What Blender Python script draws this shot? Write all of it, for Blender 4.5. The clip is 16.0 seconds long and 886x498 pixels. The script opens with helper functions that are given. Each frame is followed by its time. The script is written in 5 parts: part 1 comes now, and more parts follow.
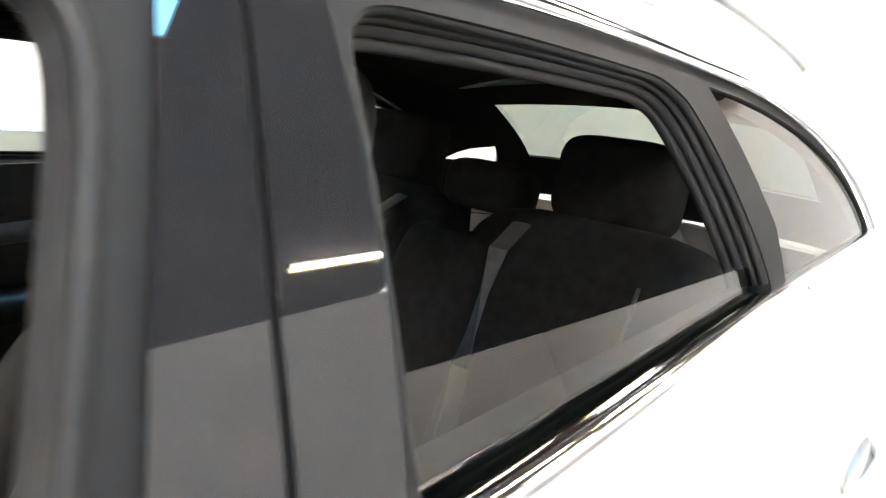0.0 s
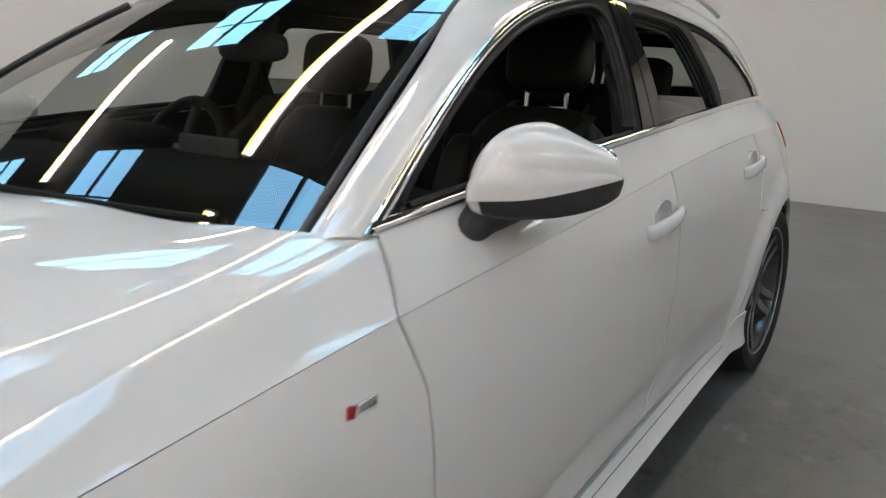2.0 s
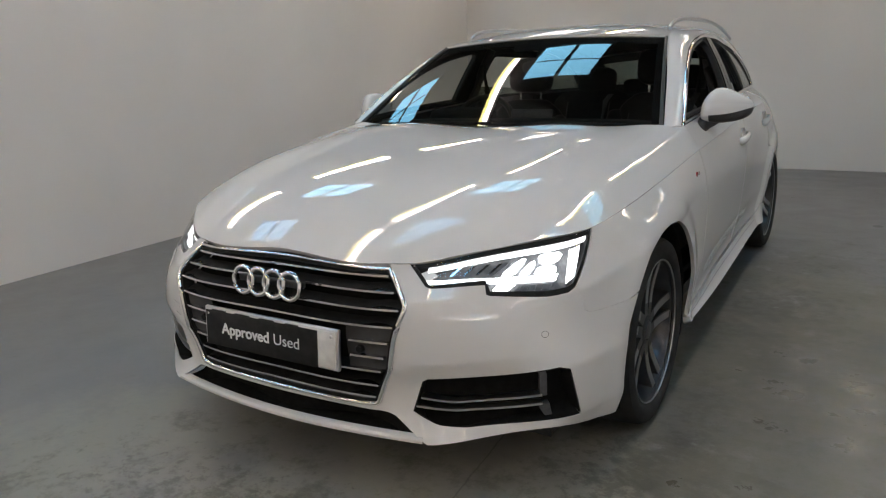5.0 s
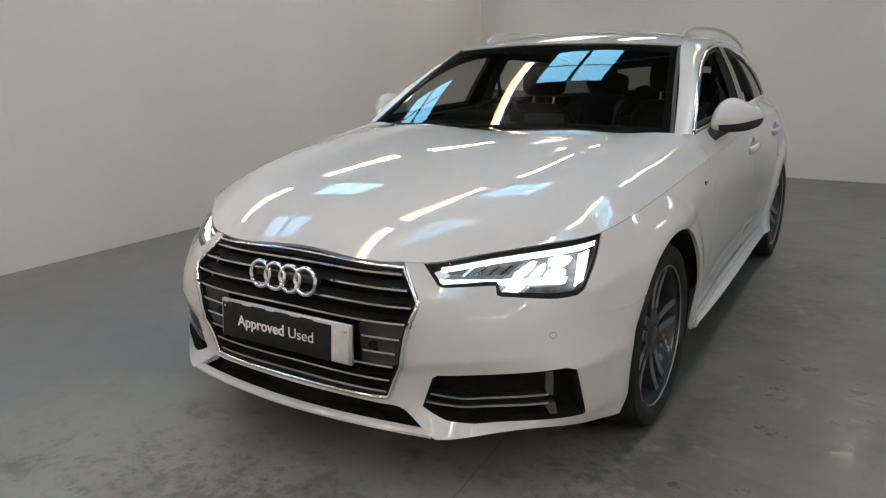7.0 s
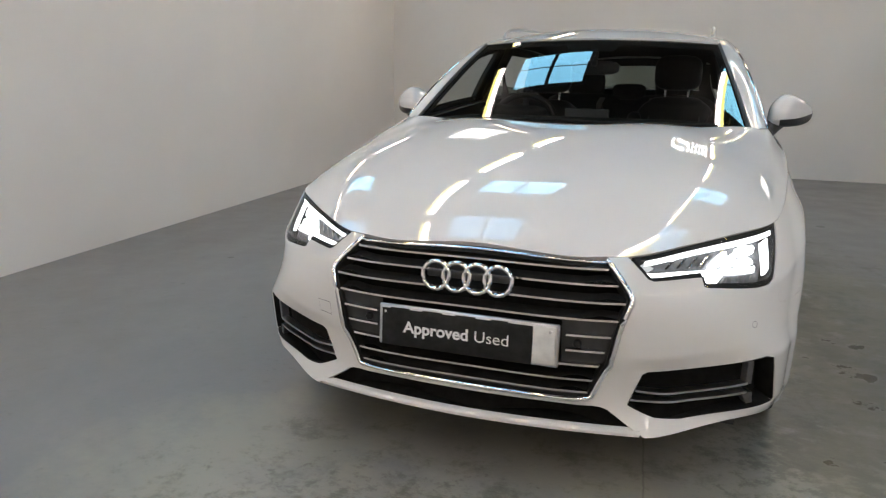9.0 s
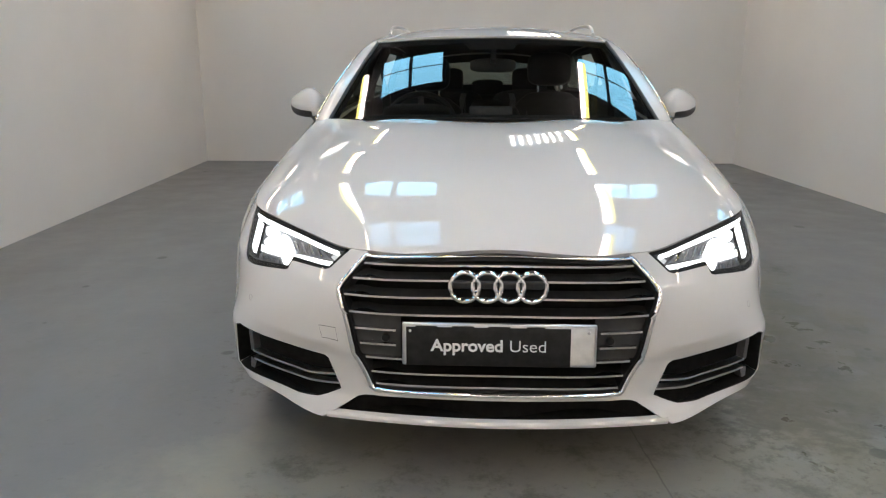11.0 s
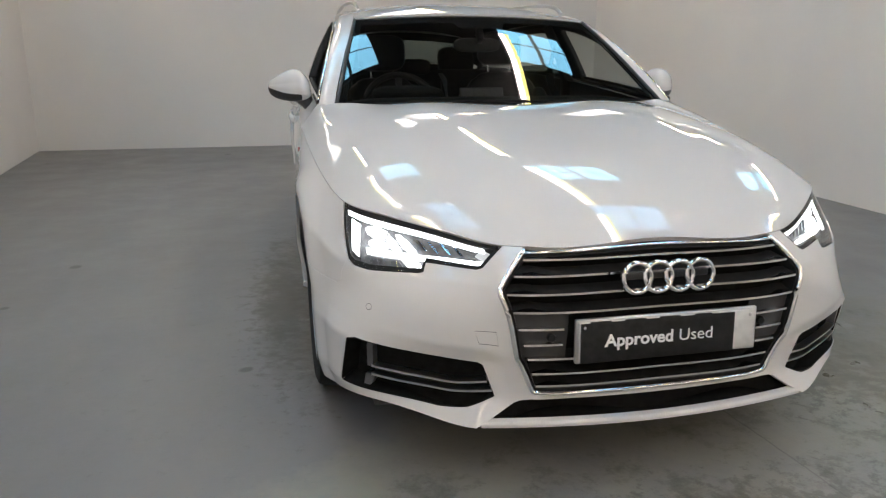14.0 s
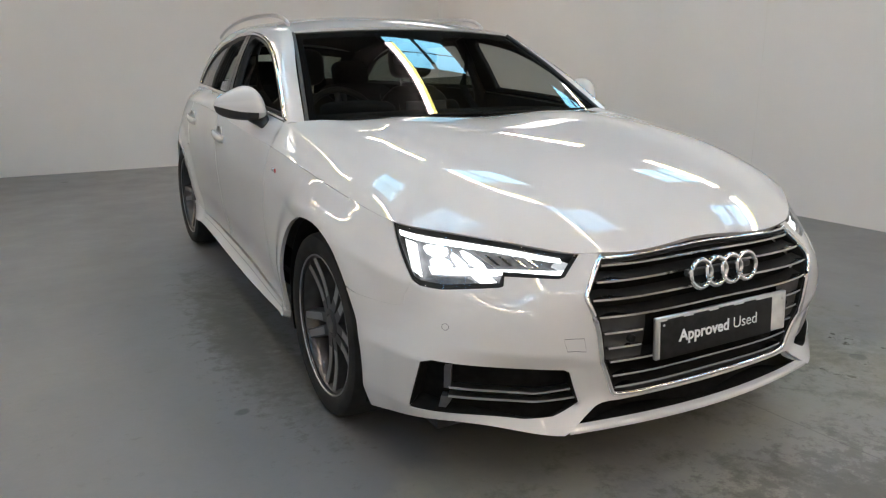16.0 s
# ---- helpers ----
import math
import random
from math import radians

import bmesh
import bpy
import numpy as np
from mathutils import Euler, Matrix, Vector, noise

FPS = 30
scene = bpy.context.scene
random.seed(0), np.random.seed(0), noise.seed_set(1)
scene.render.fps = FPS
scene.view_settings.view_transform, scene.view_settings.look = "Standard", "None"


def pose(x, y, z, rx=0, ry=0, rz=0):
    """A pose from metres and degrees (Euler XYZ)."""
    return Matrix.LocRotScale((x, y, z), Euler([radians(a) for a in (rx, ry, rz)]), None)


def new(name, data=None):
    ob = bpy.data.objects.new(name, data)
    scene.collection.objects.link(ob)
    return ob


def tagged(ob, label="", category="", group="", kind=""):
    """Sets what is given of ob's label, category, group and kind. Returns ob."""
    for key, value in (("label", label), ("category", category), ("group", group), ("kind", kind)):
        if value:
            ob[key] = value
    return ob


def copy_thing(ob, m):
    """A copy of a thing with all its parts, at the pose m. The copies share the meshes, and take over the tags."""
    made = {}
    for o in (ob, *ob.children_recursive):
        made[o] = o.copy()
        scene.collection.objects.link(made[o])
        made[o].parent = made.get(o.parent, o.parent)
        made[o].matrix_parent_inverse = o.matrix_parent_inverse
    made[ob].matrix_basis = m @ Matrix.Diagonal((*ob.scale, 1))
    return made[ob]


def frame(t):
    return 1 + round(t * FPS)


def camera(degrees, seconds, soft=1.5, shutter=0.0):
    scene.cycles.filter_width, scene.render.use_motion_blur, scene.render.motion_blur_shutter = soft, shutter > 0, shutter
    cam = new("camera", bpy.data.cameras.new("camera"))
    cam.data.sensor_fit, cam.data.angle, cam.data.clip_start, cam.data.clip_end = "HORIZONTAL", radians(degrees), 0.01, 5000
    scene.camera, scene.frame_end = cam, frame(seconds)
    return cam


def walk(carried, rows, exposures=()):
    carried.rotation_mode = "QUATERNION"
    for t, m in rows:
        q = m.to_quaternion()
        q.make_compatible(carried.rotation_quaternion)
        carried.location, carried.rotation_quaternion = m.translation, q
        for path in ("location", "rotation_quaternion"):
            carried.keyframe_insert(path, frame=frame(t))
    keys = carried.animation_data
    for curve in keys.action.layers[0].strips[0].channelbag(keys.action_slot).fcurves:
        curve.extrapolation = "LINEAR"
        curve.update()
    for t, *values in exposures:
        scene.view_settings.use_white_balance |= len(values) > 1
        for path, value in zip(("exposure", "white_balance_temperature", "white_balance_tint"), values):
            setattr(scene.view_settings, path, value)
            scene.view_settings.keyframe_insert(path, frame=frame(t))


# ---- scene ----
EXPOSURES = [(0.0, 2.3), (0.4, 1.4), (1.0, 0.8), (1.6, 0.25), (2.2, -0.2), (3.0, -0.42), (3.5, -0.80), (4.0, -0.84), (4.5, -0.72), (5.2, -0.55), (7.4, -0.38), (8.5, -0.26), (11.0, -0.18), (16.0, -0.18)]
cam = camera(61.77, 16.0, soft=1.2, shutter=0.3)
ROWS = [
    (0.0, 1.019, 1.419, 1.285, 77.23, -4.67, 43.75),
    (0.5, 1.116, 1.086, 1.290, 76.77, -5.07, 41.33),
    (1.0, 1.226, 0.698, 1.281, 75.59, -0.76, 40.10),
    (1.5, 1.369, 0.291, 1.259, 75.52, 0.50, 37.79),
    (2.0, 1.454, -0.149, 1.230, 74.94, -0.52, 36.56),
    (2.5, 1.519, -0.577, 1.221, 75.01, 0.17, 35.14),
    (3.0, 1.553, -1.016, 1.229, 75.70, 0.05, 33.75),
    (3.5, 1.551, -1.446, 1.228, 76.27, 1.74, 32.25),
    (4.0, 1.627, -1.904, 1.252, 76.20, 2.15, 32.45),
    (4.5, 1.590, -2.229, 1.241, 76.31, 2.12, 32.05),
    (5.0, 1.550, -2.451, 1.248, 76.22, 2.02, 31.40),
    (7.5, 1.562, -2.544, 1.266, 76.13, 0.04, 32.05),
    (8.0, 1.321, -2.666, 1.238, 76.03, -0.78, 29.52),
    (8.5, 0.960, -2.794, 1.238, 76.09, -0.65, 24.50),
    (8.7, 0.822, -2.833, 1.225, 76.16, -0.58, 22.95),
    (11.0, -0.057, -2.886, 1.246, 75.88, 0.04, 2.77),
    (11.5, -0.047, -2.881, 1.252, 75.36, 0.73, 2.48),
    (12.0, -0.056, -2.877, 1.249, 75.32, 0.43, 2.25),
    (12.5, -0.097, -2.862, 1.243, 74.79, -0.74, 2.05),
    (13.0, -0.252, -2.835, 1.224, 74.45, -1.90, 0.23),
    (13.5, -0.665, -2.808, 1.263, 74.45, -1.84, -5.83),
    (14.0, -1.013, -2.646, 1.251, 74.30, -0.37, -12.98),
    (14.5, -1.296, -2.508, 1.243, 74.88, 0.64, -20.70),
    (15.0, -1.599, -2.410, 1.272, 74.67, 1.88, -27.69),
    (15.5, -1.689, -2.364, 1.262, 75.00, 0.60, -28.54),
    (16.0, -1.687, -2.359, 1.252, 75.26, 0.12, -28.59),
]
walk(cam, [(t, pose(x, y, z, rx, ry, rz)) for t, x, y, z, rx, ry, rz in ROWS], EXPOSURES)

# ---- world and light ----
world = bpy.data.worlds.new("world")
scene.world = world
world.use_nodes = True
sky = world.node_tree.nodes.new("ShaderNodeTexSky")
sky.sky_type, sky.sun_disc = "NISHITA", False
sky.sun_elevation, sky.sun_rotation = radians(35), radians(200)
world.node_tree.links.new(sky.outputs[0], world.node_tree.nodes["Background"].inputs[0])
world.node_tree.nodes["Background"].inputs[1].default_value = 0.12


# ---- materials ----
def shader(name, color, rough=0.5, metal=0.0, coat=0.0, emit=0.0, emit_color=(1, 1, 1), spec=0.5):
    m = bpy.data.materials.new(name)
    m.use_nodes = True
    b = m.node_tree.nodes["Principled BSDF"]
    b.inputs["Base Color"].default_value = (*color, 1)
    b.inputs["Roughness"].default_value = rough
    b.inputs["Metallic"].default_value = metal
    b.inputs["Coat Weight"].default_value = coat
    b.inputs["Coat Roughness"].default_value = 0.008
    b.inputs["Coat IOR"].default_value = 1.56
    b.inputs["Specular IOR Level"].default_value = spec
    b.inputs["Emission Color"].default_value = (*emit_color, 1)
    b.inputs["Emission Strength"].default_value = emit
    return m


def varied(m, scale, low, high, rough=None, bump=0.0, bump_scale=None, detail=6.0):
    """Colour between two tones by noise of that scale, with some roughness and relief."""
    t = m.node_tree
    b = t.nodes["Principled BSDF"]
    co = t.nodes.new("ShaderNodeTexCoord")
    n1 = t.nodes.new("ShaderNodeTexNoise")
    n1.inputs["Scale"].default_value, n1.inputs["Detail"].default_value = scale, detail
    ramp = t.nodes.new("ShaderNodeValToRGB")
    ramp.color_ramp.elements[0].position, ramp.color_ramp.elements[1].position = 0.35, 0.68
    ramp.color_ramp.elements[0].color, ramp.color_ramp.elements[1].color = (*low, 1), (*high, 1)
    t.links.new(co.outputs["Object"], n1.inputs["Vector"])
    t.links.new(n1.outputs["Fac"], ramp.inputs["Fac"])
    t.links.new(ramp.outputs["Color"], b.inputs["Base Color"])
    if rough:
        mr = t.nodes.new("ShaderNodeMapRange")
        mr.inputs["To Min"].default_value, mr.inputs["To Max"].default_value = rough
        t.links.new(n1.outputs["Fac"], mr.inputs["Value"])
        t.links.new(mr.outputs["Result"], b.inputs["Roughness"])
    if bump:
        n2 = t.nodes.new("ShaderNodeTexNoise")
        n2.inputs["Scale"].default_value, n2.inputs["Detail"].default_value = bump_scale or scale * 8, 4
        bp = t.nodes.new("ShaderNodeBump")
        bp.inputs["Strength"].default_value, bp.inputs["Distance"].default_value = 1.0, bump
        t.links.new(co.outputs["Object"], n2.inputs["Vector"])
        t.links.new(n2.outputs["Fac"], bp.inputs["Height"])
        t.links.new(bp.outputs["Normal"], b.inputs["Normal"])
    return m


def pane_material(name, tint, ior=1.5, gain=1.6):
    """Clear or tinted sheet glass: see-through, with a mirror gloss that grows at grazing angles."""
    m = bpy.data.materials.new(name)
    m.use_nodes = True
    t = m.node_tree
    t.nodes.remove(t.nodes["Principled BSDF"])
    tr = t.nodes.new("ShaderNodeBsdfTransparent")
    tr.inputs[0].default_value = (*tint, 1)
    gl = t.nodes.new("ShaderNodeBsdfGlossy")
    gl.inputs["Roughness"].default_value = 0.0
    lw = t.nodes.new("ShaderNodeLayerWeight")
    lw.inputs["Blend"].default_value = 0.5
    pw = t.nodes.new("ShaderNodeMath")
    pw.operation = "POWER"
    pw.inputs[1].default_value = 5.0
    fr = t.nodes.new("ShaderNodeMapRange")
    r0 = ((ior - 1) / (ior + 1)) ** 2
    fr.inputs["To Min"].default_value, fr.inputs["To Max"].default_value = gain * r0, 1.0
    t.links.new(lw.outputs["Facing"], pw.inputs[0])
    t.links.new(pw.outputs[0], fr.inputs["Value"])
    mix = t.nodes.new("ShaderNodeMixShader")
    t.links.new(fr.outputs[0], mix.inputs[0])
    t.links.new(tr.outputs[0], mix.inputs[1])
    t.links.new(gl.outputs[0], mix.inputs[2])
    t.links.new(mix.outputs[0], t.nodes["Material Output"].inputs[0])
    return m


PAINT = varied(shader("white_paint", (0.59, 0.582, 0.57), 0.5, coat=1.0, spec=0.0), 2.5, (0.580, 0.572, 0.560), (0.602, 0.594, 0.582))
CHROME = shader("chrome", (0.85, 0.85, 0.86), 0.08, 1.0)
SATIN = shader("satin_aluminium", (0.55, 0.55, 0.56), 0.28, 1.0)
GLOSS_BLACK = shader("gloss_black", (0.013, 0.013, 0.014), 0.03)
PLASTIC = varied(shader("black_plastic", (0.02, 0.02, 0.021), 0.5), 60, (0.016, 0.016, 0.017), (0.028, 0.028, 0.03), bump=0.0004, bump_scale=700)
GREY_PLASTIC = varied(shader("grey_plastic", (0.07, 0.07, 0.075), 0.4), 60, (0.06, 0.06, 0.064), (0.085, 0.085, 0.09))
RUBBER = varied(shader("tyre_rubber", (0.022, 0.022, 0.022), 0.8, spec=0.2), 14, (0.017, 0.017, 0.017), (0.029, 0.029, 0.028), bump=0.0006, bump_scale=300)
SEAL_GREY = varied(shader("ribbed_rubber", (0.014, 0.014, 0.014), 0.6, spec=0.3), 40, (0.011, 0.011, 0.011), (0.018, 0.018, 0.018))
VOID = varied(shader("matt_black_plastic", (0.014, 0.014, 0.014), 0.8, spec=0.08), 30, (0.008, 0.008, 0.008), (0.013, 0.013, 0.013))
FILLER = varied(shader("grey_grille_plastic", (0.026, 0.026, 0.027), 0.45), 30, (0.022, 0.022, 0.023), (0.032, 0.032, 0.033))
SLAT_DARK = varied(shader("dark_slat_plastic", (0.012, 0.012, 0.012), 0.5, spec=0.15), 30, (0.008, 0.008, 0.008), (0.016, 0.016, 0.016))
SEAL = shader("rubber_seal", (0.012, 0.012, 0.012), 0.7, spec=0.2)
LEATHER = varied(shader("black_leather", (0.013, 0.013, 0.013), 0.5, spec=0.25), 30, (0.010, 0.010, 0.010), (0.017, 0.0167, 0.0163), bump=0.0008, bump_scale=420)
CLOTH = varied(shader("black_cloth", (0.016, 0.016, 0.016), 0.85, spec=0.15), 40, (0.012, 0.012, 0.012), (0.021, 0.021, 0.0205), bump=0.0006, bump_scale=900)
HEADLINER = varied(shader("black_headliner", (0.012, 0.011, 0.011), 0.9, spec=0.2), 50, (0.009, 0.0085, 0.0085), (0.015, 0.014, 0.014))
WHEEL_GREY = varied(shader("gunmetal_wheel_paint", (0.05, 0.05, 0.053), 0.38, 0.5, 0.4), 20, (0.042, 0.042, 0.045), (0.062, 0.062, 0.066))
WHEEL_SILVER = shader("machined_wheel_face", (0.34, 0.34, 0.345), 0.36, 0.8, 0.4)
DISC = varied(shader("brake_disc_steel", (0.14, 0.14, 0.145), 0.5, 0.9), 25, (0.11, 0.11, 0.11), (0.18, 0.18, 0.18))
STITCH = shader("grey_thread", (0.06, 0.06, 0.058), 0.8)
ARMREST = varied(shader("grey_leather", (0.10, 0.098, 0.09), 0.5), 30, (0.08, 0.078, 0.07), (0.12, 0.118, 0.11))
GLASS = pane_material("clear_glass", (0.52, 0.56, 0.54), 1.52, 3.0)
TINTED = pane_material("green_glass", (0.31, 0.35, 0.31), 1.55)
LENS = pane_material("lamp_lens", (0.97, 0.98, 0.98), 1.45, 0.25)
MIRROR = shader("mirror_glass", (0.9, 0.9, 0.9), 0.01, 1.0)
LED = shader("white_led", (1, 1, 1), 0.3, emit=5.0, emit_color=(0.93, 0.97, 1.0))
# reflector with its own emission, standing in for light thrown back by the LEDs
REFLECTOR_GLOW = shader("self_lit_reflector", (0.16, 0.16, 0.165), 0.3, emit=0.55, emit_color=(0.95, 0.98, 1.0))
LED_SOFT = shader("white_led_strip", (1, 1, 1), 0.3, emit=3.6, emit_color=(0.95, 0.98, 1.0))
SLAT_CHROME = shader("slat_chrome", (0.62, 0.62, 0.63), 0.16, 1.0)
LAMP_BOWL = varied(shader("lamp_bowl", (0.5, 0.5, 0.51), 0.35, 0.6), 30, (0.42, 0.42, 0.43), (0.58, 0.58, 0.59))
LAMP_DARK = varied(shader("smoked_lamp_lining", (0.12, 0.12, 0.124), 0.45, 0.3), 40, (0.08, 0.08, 0.084), (0.17, 0.17, 0.178))
LAMP_CHROME = shader("lamp_reflector", (0.75, 0.76, 0.78), 0.12, 1.0)
WHITE_PLATE = varied(shader("white_plate", (0.6, 0.6, 0.58), 0.4), 30, (0.5, 0.5, 0.49), (0.62, 0.62, 0.6))
INK_WHITE = shader("white_print", (0.75, 0.75, 0.75), 0.5)
BOARD_BLACK = varied(shader("black_board", (0.012, 0.012, 0.012), 0.5, spec=0.2), 40, (0.01, 0.01, 0.01), (0.018, 0.018, 0.018))
RED = shader("red_plastic", (0.35, 0.012, 0.015), 0.25, coat=0.5)


# ---- mesh helpers ----
def part(name, bm, material, parent=None, label=""):
    """One mesh object from a bmesh, under a thing or under a part."""
    me = bpy.data.meshes.new(name)
    bm.to_mesh(me)
    bm.free()
    me.materials.append(material)
    ob = new(name, me)
    ob.parent = parent
    if label:
        ob["label"] = label
    return ob


def empty(name, parent=None):
    ob = new(name)
    ob.empty_display_size = 0.1
    ob.parent = parent
    return ob


def smooth(bm, angle=35):
    for f in bm.faces:
        f.smooth = True
    lim = radians(angle)
    for e in bm.edges:
        e.smooth = len(e.link_faces) == 2 and e.calc_face_angle(9) < lim
    return bm


def box(sx, sy, sz, m=Matrix(), bevel=0.0, seg=2, taper=None):
    """A box round the origin, at m, with rounded edges. taper: scale of the top's x and y."""
    bm = bmesh.new()
    bmesh.ops.create_cube(bm, size=1.0)
    for v in bm.verts:
        v.co = Vector((v.co.x * sx, v.co.y * sy, v.co.z * sz))
        if taper and v.co.z > 0:
            v.co.x *= taper[0]
            v.co.y *= taper[1]
    if bevel:
        bmesh.ops.bevel(bm, geom=bm.edges[:], offset=bevel, segments=seg, affect="EDGES", profile=0.5)
        smooth(bm, 50)
    bm.transform(m)
    return bm


def pillow(sx, sy, sz, m=Matrix(), e=0.55, n=14, warp=None):
    """A soft rounded block (superellipsoid) with half sizes sx, sy, sz."""
    bm = bmesh.new()
    def c(a, k):
        return math.copysign(abs(math.cos(a)) ** k, math.cos(a))
    def s(a, k):
        return math.copysign(abs(math.sin(a)) ** k, math.sin(a))
    rings = []
    for i in range(1, n):
        a = -math.pi / 2 + math.pi * i / n
        rings.append([bm.verts.new((sx * c(a, e) * c(b, e), sy * c(a, e) * s(b, e), sz * s(a, e))) for b in (2 * math.pi * j / (2 * n) for j in range(2 * n))])
    lo, hi = bm.verts.new((0, 0, -sz)), bm.verts.new((0, 0, sz))
    k = 2 * n
    for j in range(k):
        bm.faces.new((lo, rings[0][(j + 1) % k], rings[0][j]))
        bm.faces.new((hi, rings[-1][j], rings[-1][(j + 1) % k]))
        for r0, r1 in zip(rings, rings[1:]):
            bm.faces.new((r0[j], r0[(j + 1) % k], r1[(j + 1) % k], r1[j]))
    if warp:
        for v in bm.verts:
            v.co = Vector(warp(*v.co))
    for f in bm.faces:
        f.smooth = True
    bm.transform(m)
    return bm


def lathe(profile, n=64, m=Matrix(), angle=40):
    """A turned body round the x axis from (x, radius) pairs."""
    bm = bmesh.new()
    rings = [[bm.verts.new((x, r * math.cos(2 * math.pi * j / n), r * math.sin(2 * math.pi * j / n))) for j in range(n)] for x, r in profile]
    for r0, r1 in zip(rings, rings[1:]):
        for j in range(n):
            bm.faces.new((r0[j], r1[j], r1[(j + 1) % n], r0[(j + 1) % n]))
    bmesh.ops.recalc_face_normals(bm, faces=bm.faces)
    smooth(bm, angle)
    bm.transform(m)
    return bm


def sweep(points, radius, n=8, flat=1.0, m=Matrix(), closed=False):
    """A round (or flattened) rod along points. radius: one number or one a point."""
    bm = bmesh.new()
    pts = [Vector(p) for p in points]
    rings = []
    for i, p in enumerate(pts):
        if closed:
            d = pts[(i + 1) % len(pts)] - pts[i - 1]
        else:
            d = pts[min(i + 1, len(pts) - 1)] - pts[max(i - 1, 0)]
        d.normalize()
        up = Vector((0, 0, 1)) if abs(d.z) < 0.95 else Vector((0, 1, 0))
        a = d.cross(up).normalized()
        b = a.cross(d)
        r = radius[i] if isinstance(radius, (list, tuple)) else radius
        rings.append([bm.verts.new(p + a * (r * math.cos(2 * math.pi * j / n)) + b * (r * flat * math.sin(2 * math.pi * j / n))) for j in range(n)])
    pairs = list(zip(rings, rings[1:])) + ([(rings[-1], rings[0])] if closed else [])
    for r0, r1 in pairs:
        for j in range(n):
            bm.faces.new((r0[j], r0[(j + 1) % n], r1[(j + 1) % n], r1[j]))
    if not closed:
        bm.faces.new(rings[0][::-1])
        bm.faces.new(rings[-1])
    bmesh.ops.recalc_face_normals(bm, faces=bm.faces)
    smooth(bm, 50)
    bm.transform(m)
    return bm


def spline(u, p):
    """A natural cubic spline through p at u. Returns its function of an array."""
    u, p = np.asarray(u, float), np.asarray(p, float)
    n, h = len(u), np.diff(u)
    a, b = np.eye(n), np.zeros((n, n))
    for i in range(1, n - 1):
        a[i, i - 1:i + 2] = h[i - 1], 2 * (h[i - 1] + h[i]), h[i]
        b[i, i - 1:i + 2] = 6 / h[i - 1], -6 / h[i - 1] - 6 / h[i], 6 / h[i]
    m = np.linalg.solve(a, b) @ p.reshape(n, -1)
    q = p.reshape(n, -1)

    def at(t):
        t = np.asarray(t, float)
        i = np.clip(np.searchsorted(u, t.ravel()) - 1, 0, n - 2)
        w = (t.ravel() - u[i])[:, None]
        k, g = (u[i + 1] - u[i])[:, None], h[i][:, None]
        r = k - w
        out = (m[i] * r ** 3 + m[i + 1] * w ** 3) / (6 * g) + (q[i] / g - m[i] * g / 6) * r + (q[i + 1] / g - m[i + 1] * g / 6) * w
        return out.reshape(t.shape + p.shape[1:])
    return at


def inside(points, loop):
    """Which of the points lie in the polygon."""
    x, y = points[:, 0], points[:, 1]
    hit = np.zeros(len(points), bool)
    for (x0, y0), (x1, y1) in zip(loop, np.roll(loop, -1, 0)):
        if y0 != y1:
            hit ^= ((y0 > y) != (y1 > y)) & (x < (x1 - x0) * (y - y0) / (y1 - y0) + x0)
    return hit


def densify(loop, step):
    out = []
    for a, b in zip(loop, np.roll(loop, -1, 0)):
        k = max(1, int(np.ceil(np.hypot(*(b - a)) / step)))
        out += [a + (b - a) * i / k for i in range(k)]
    return np.array(out)


def gap_to(points, loop):
    d = np.full(len(points), 9.0)
    for a, b in zip(loop, np.roll(loop, -1, 0)):
        ab = b - a
        w = np.clip(((points - a) @ ab) / max(ab @ ab, 1e-12), 0, 1)
        d = np.minimum(d, np.hypot(*(points - a - w[:, None] * ab).T))
    return d


def normals_of(f, q, eps=0.0015):
    du = f(q[:, 0] + eps, q[:, 1]) - f(q[:, 0] - eps, q[:, 1])
    dv = f(q[:, 0], q[:, 1] + eps) - f(q[:, 0], q[:, 1] - eps)
    n = np.cross(du, dv)
    return n / np.maximum(np.linalg.norm(n, axis=1), 1e-12)[:, None]


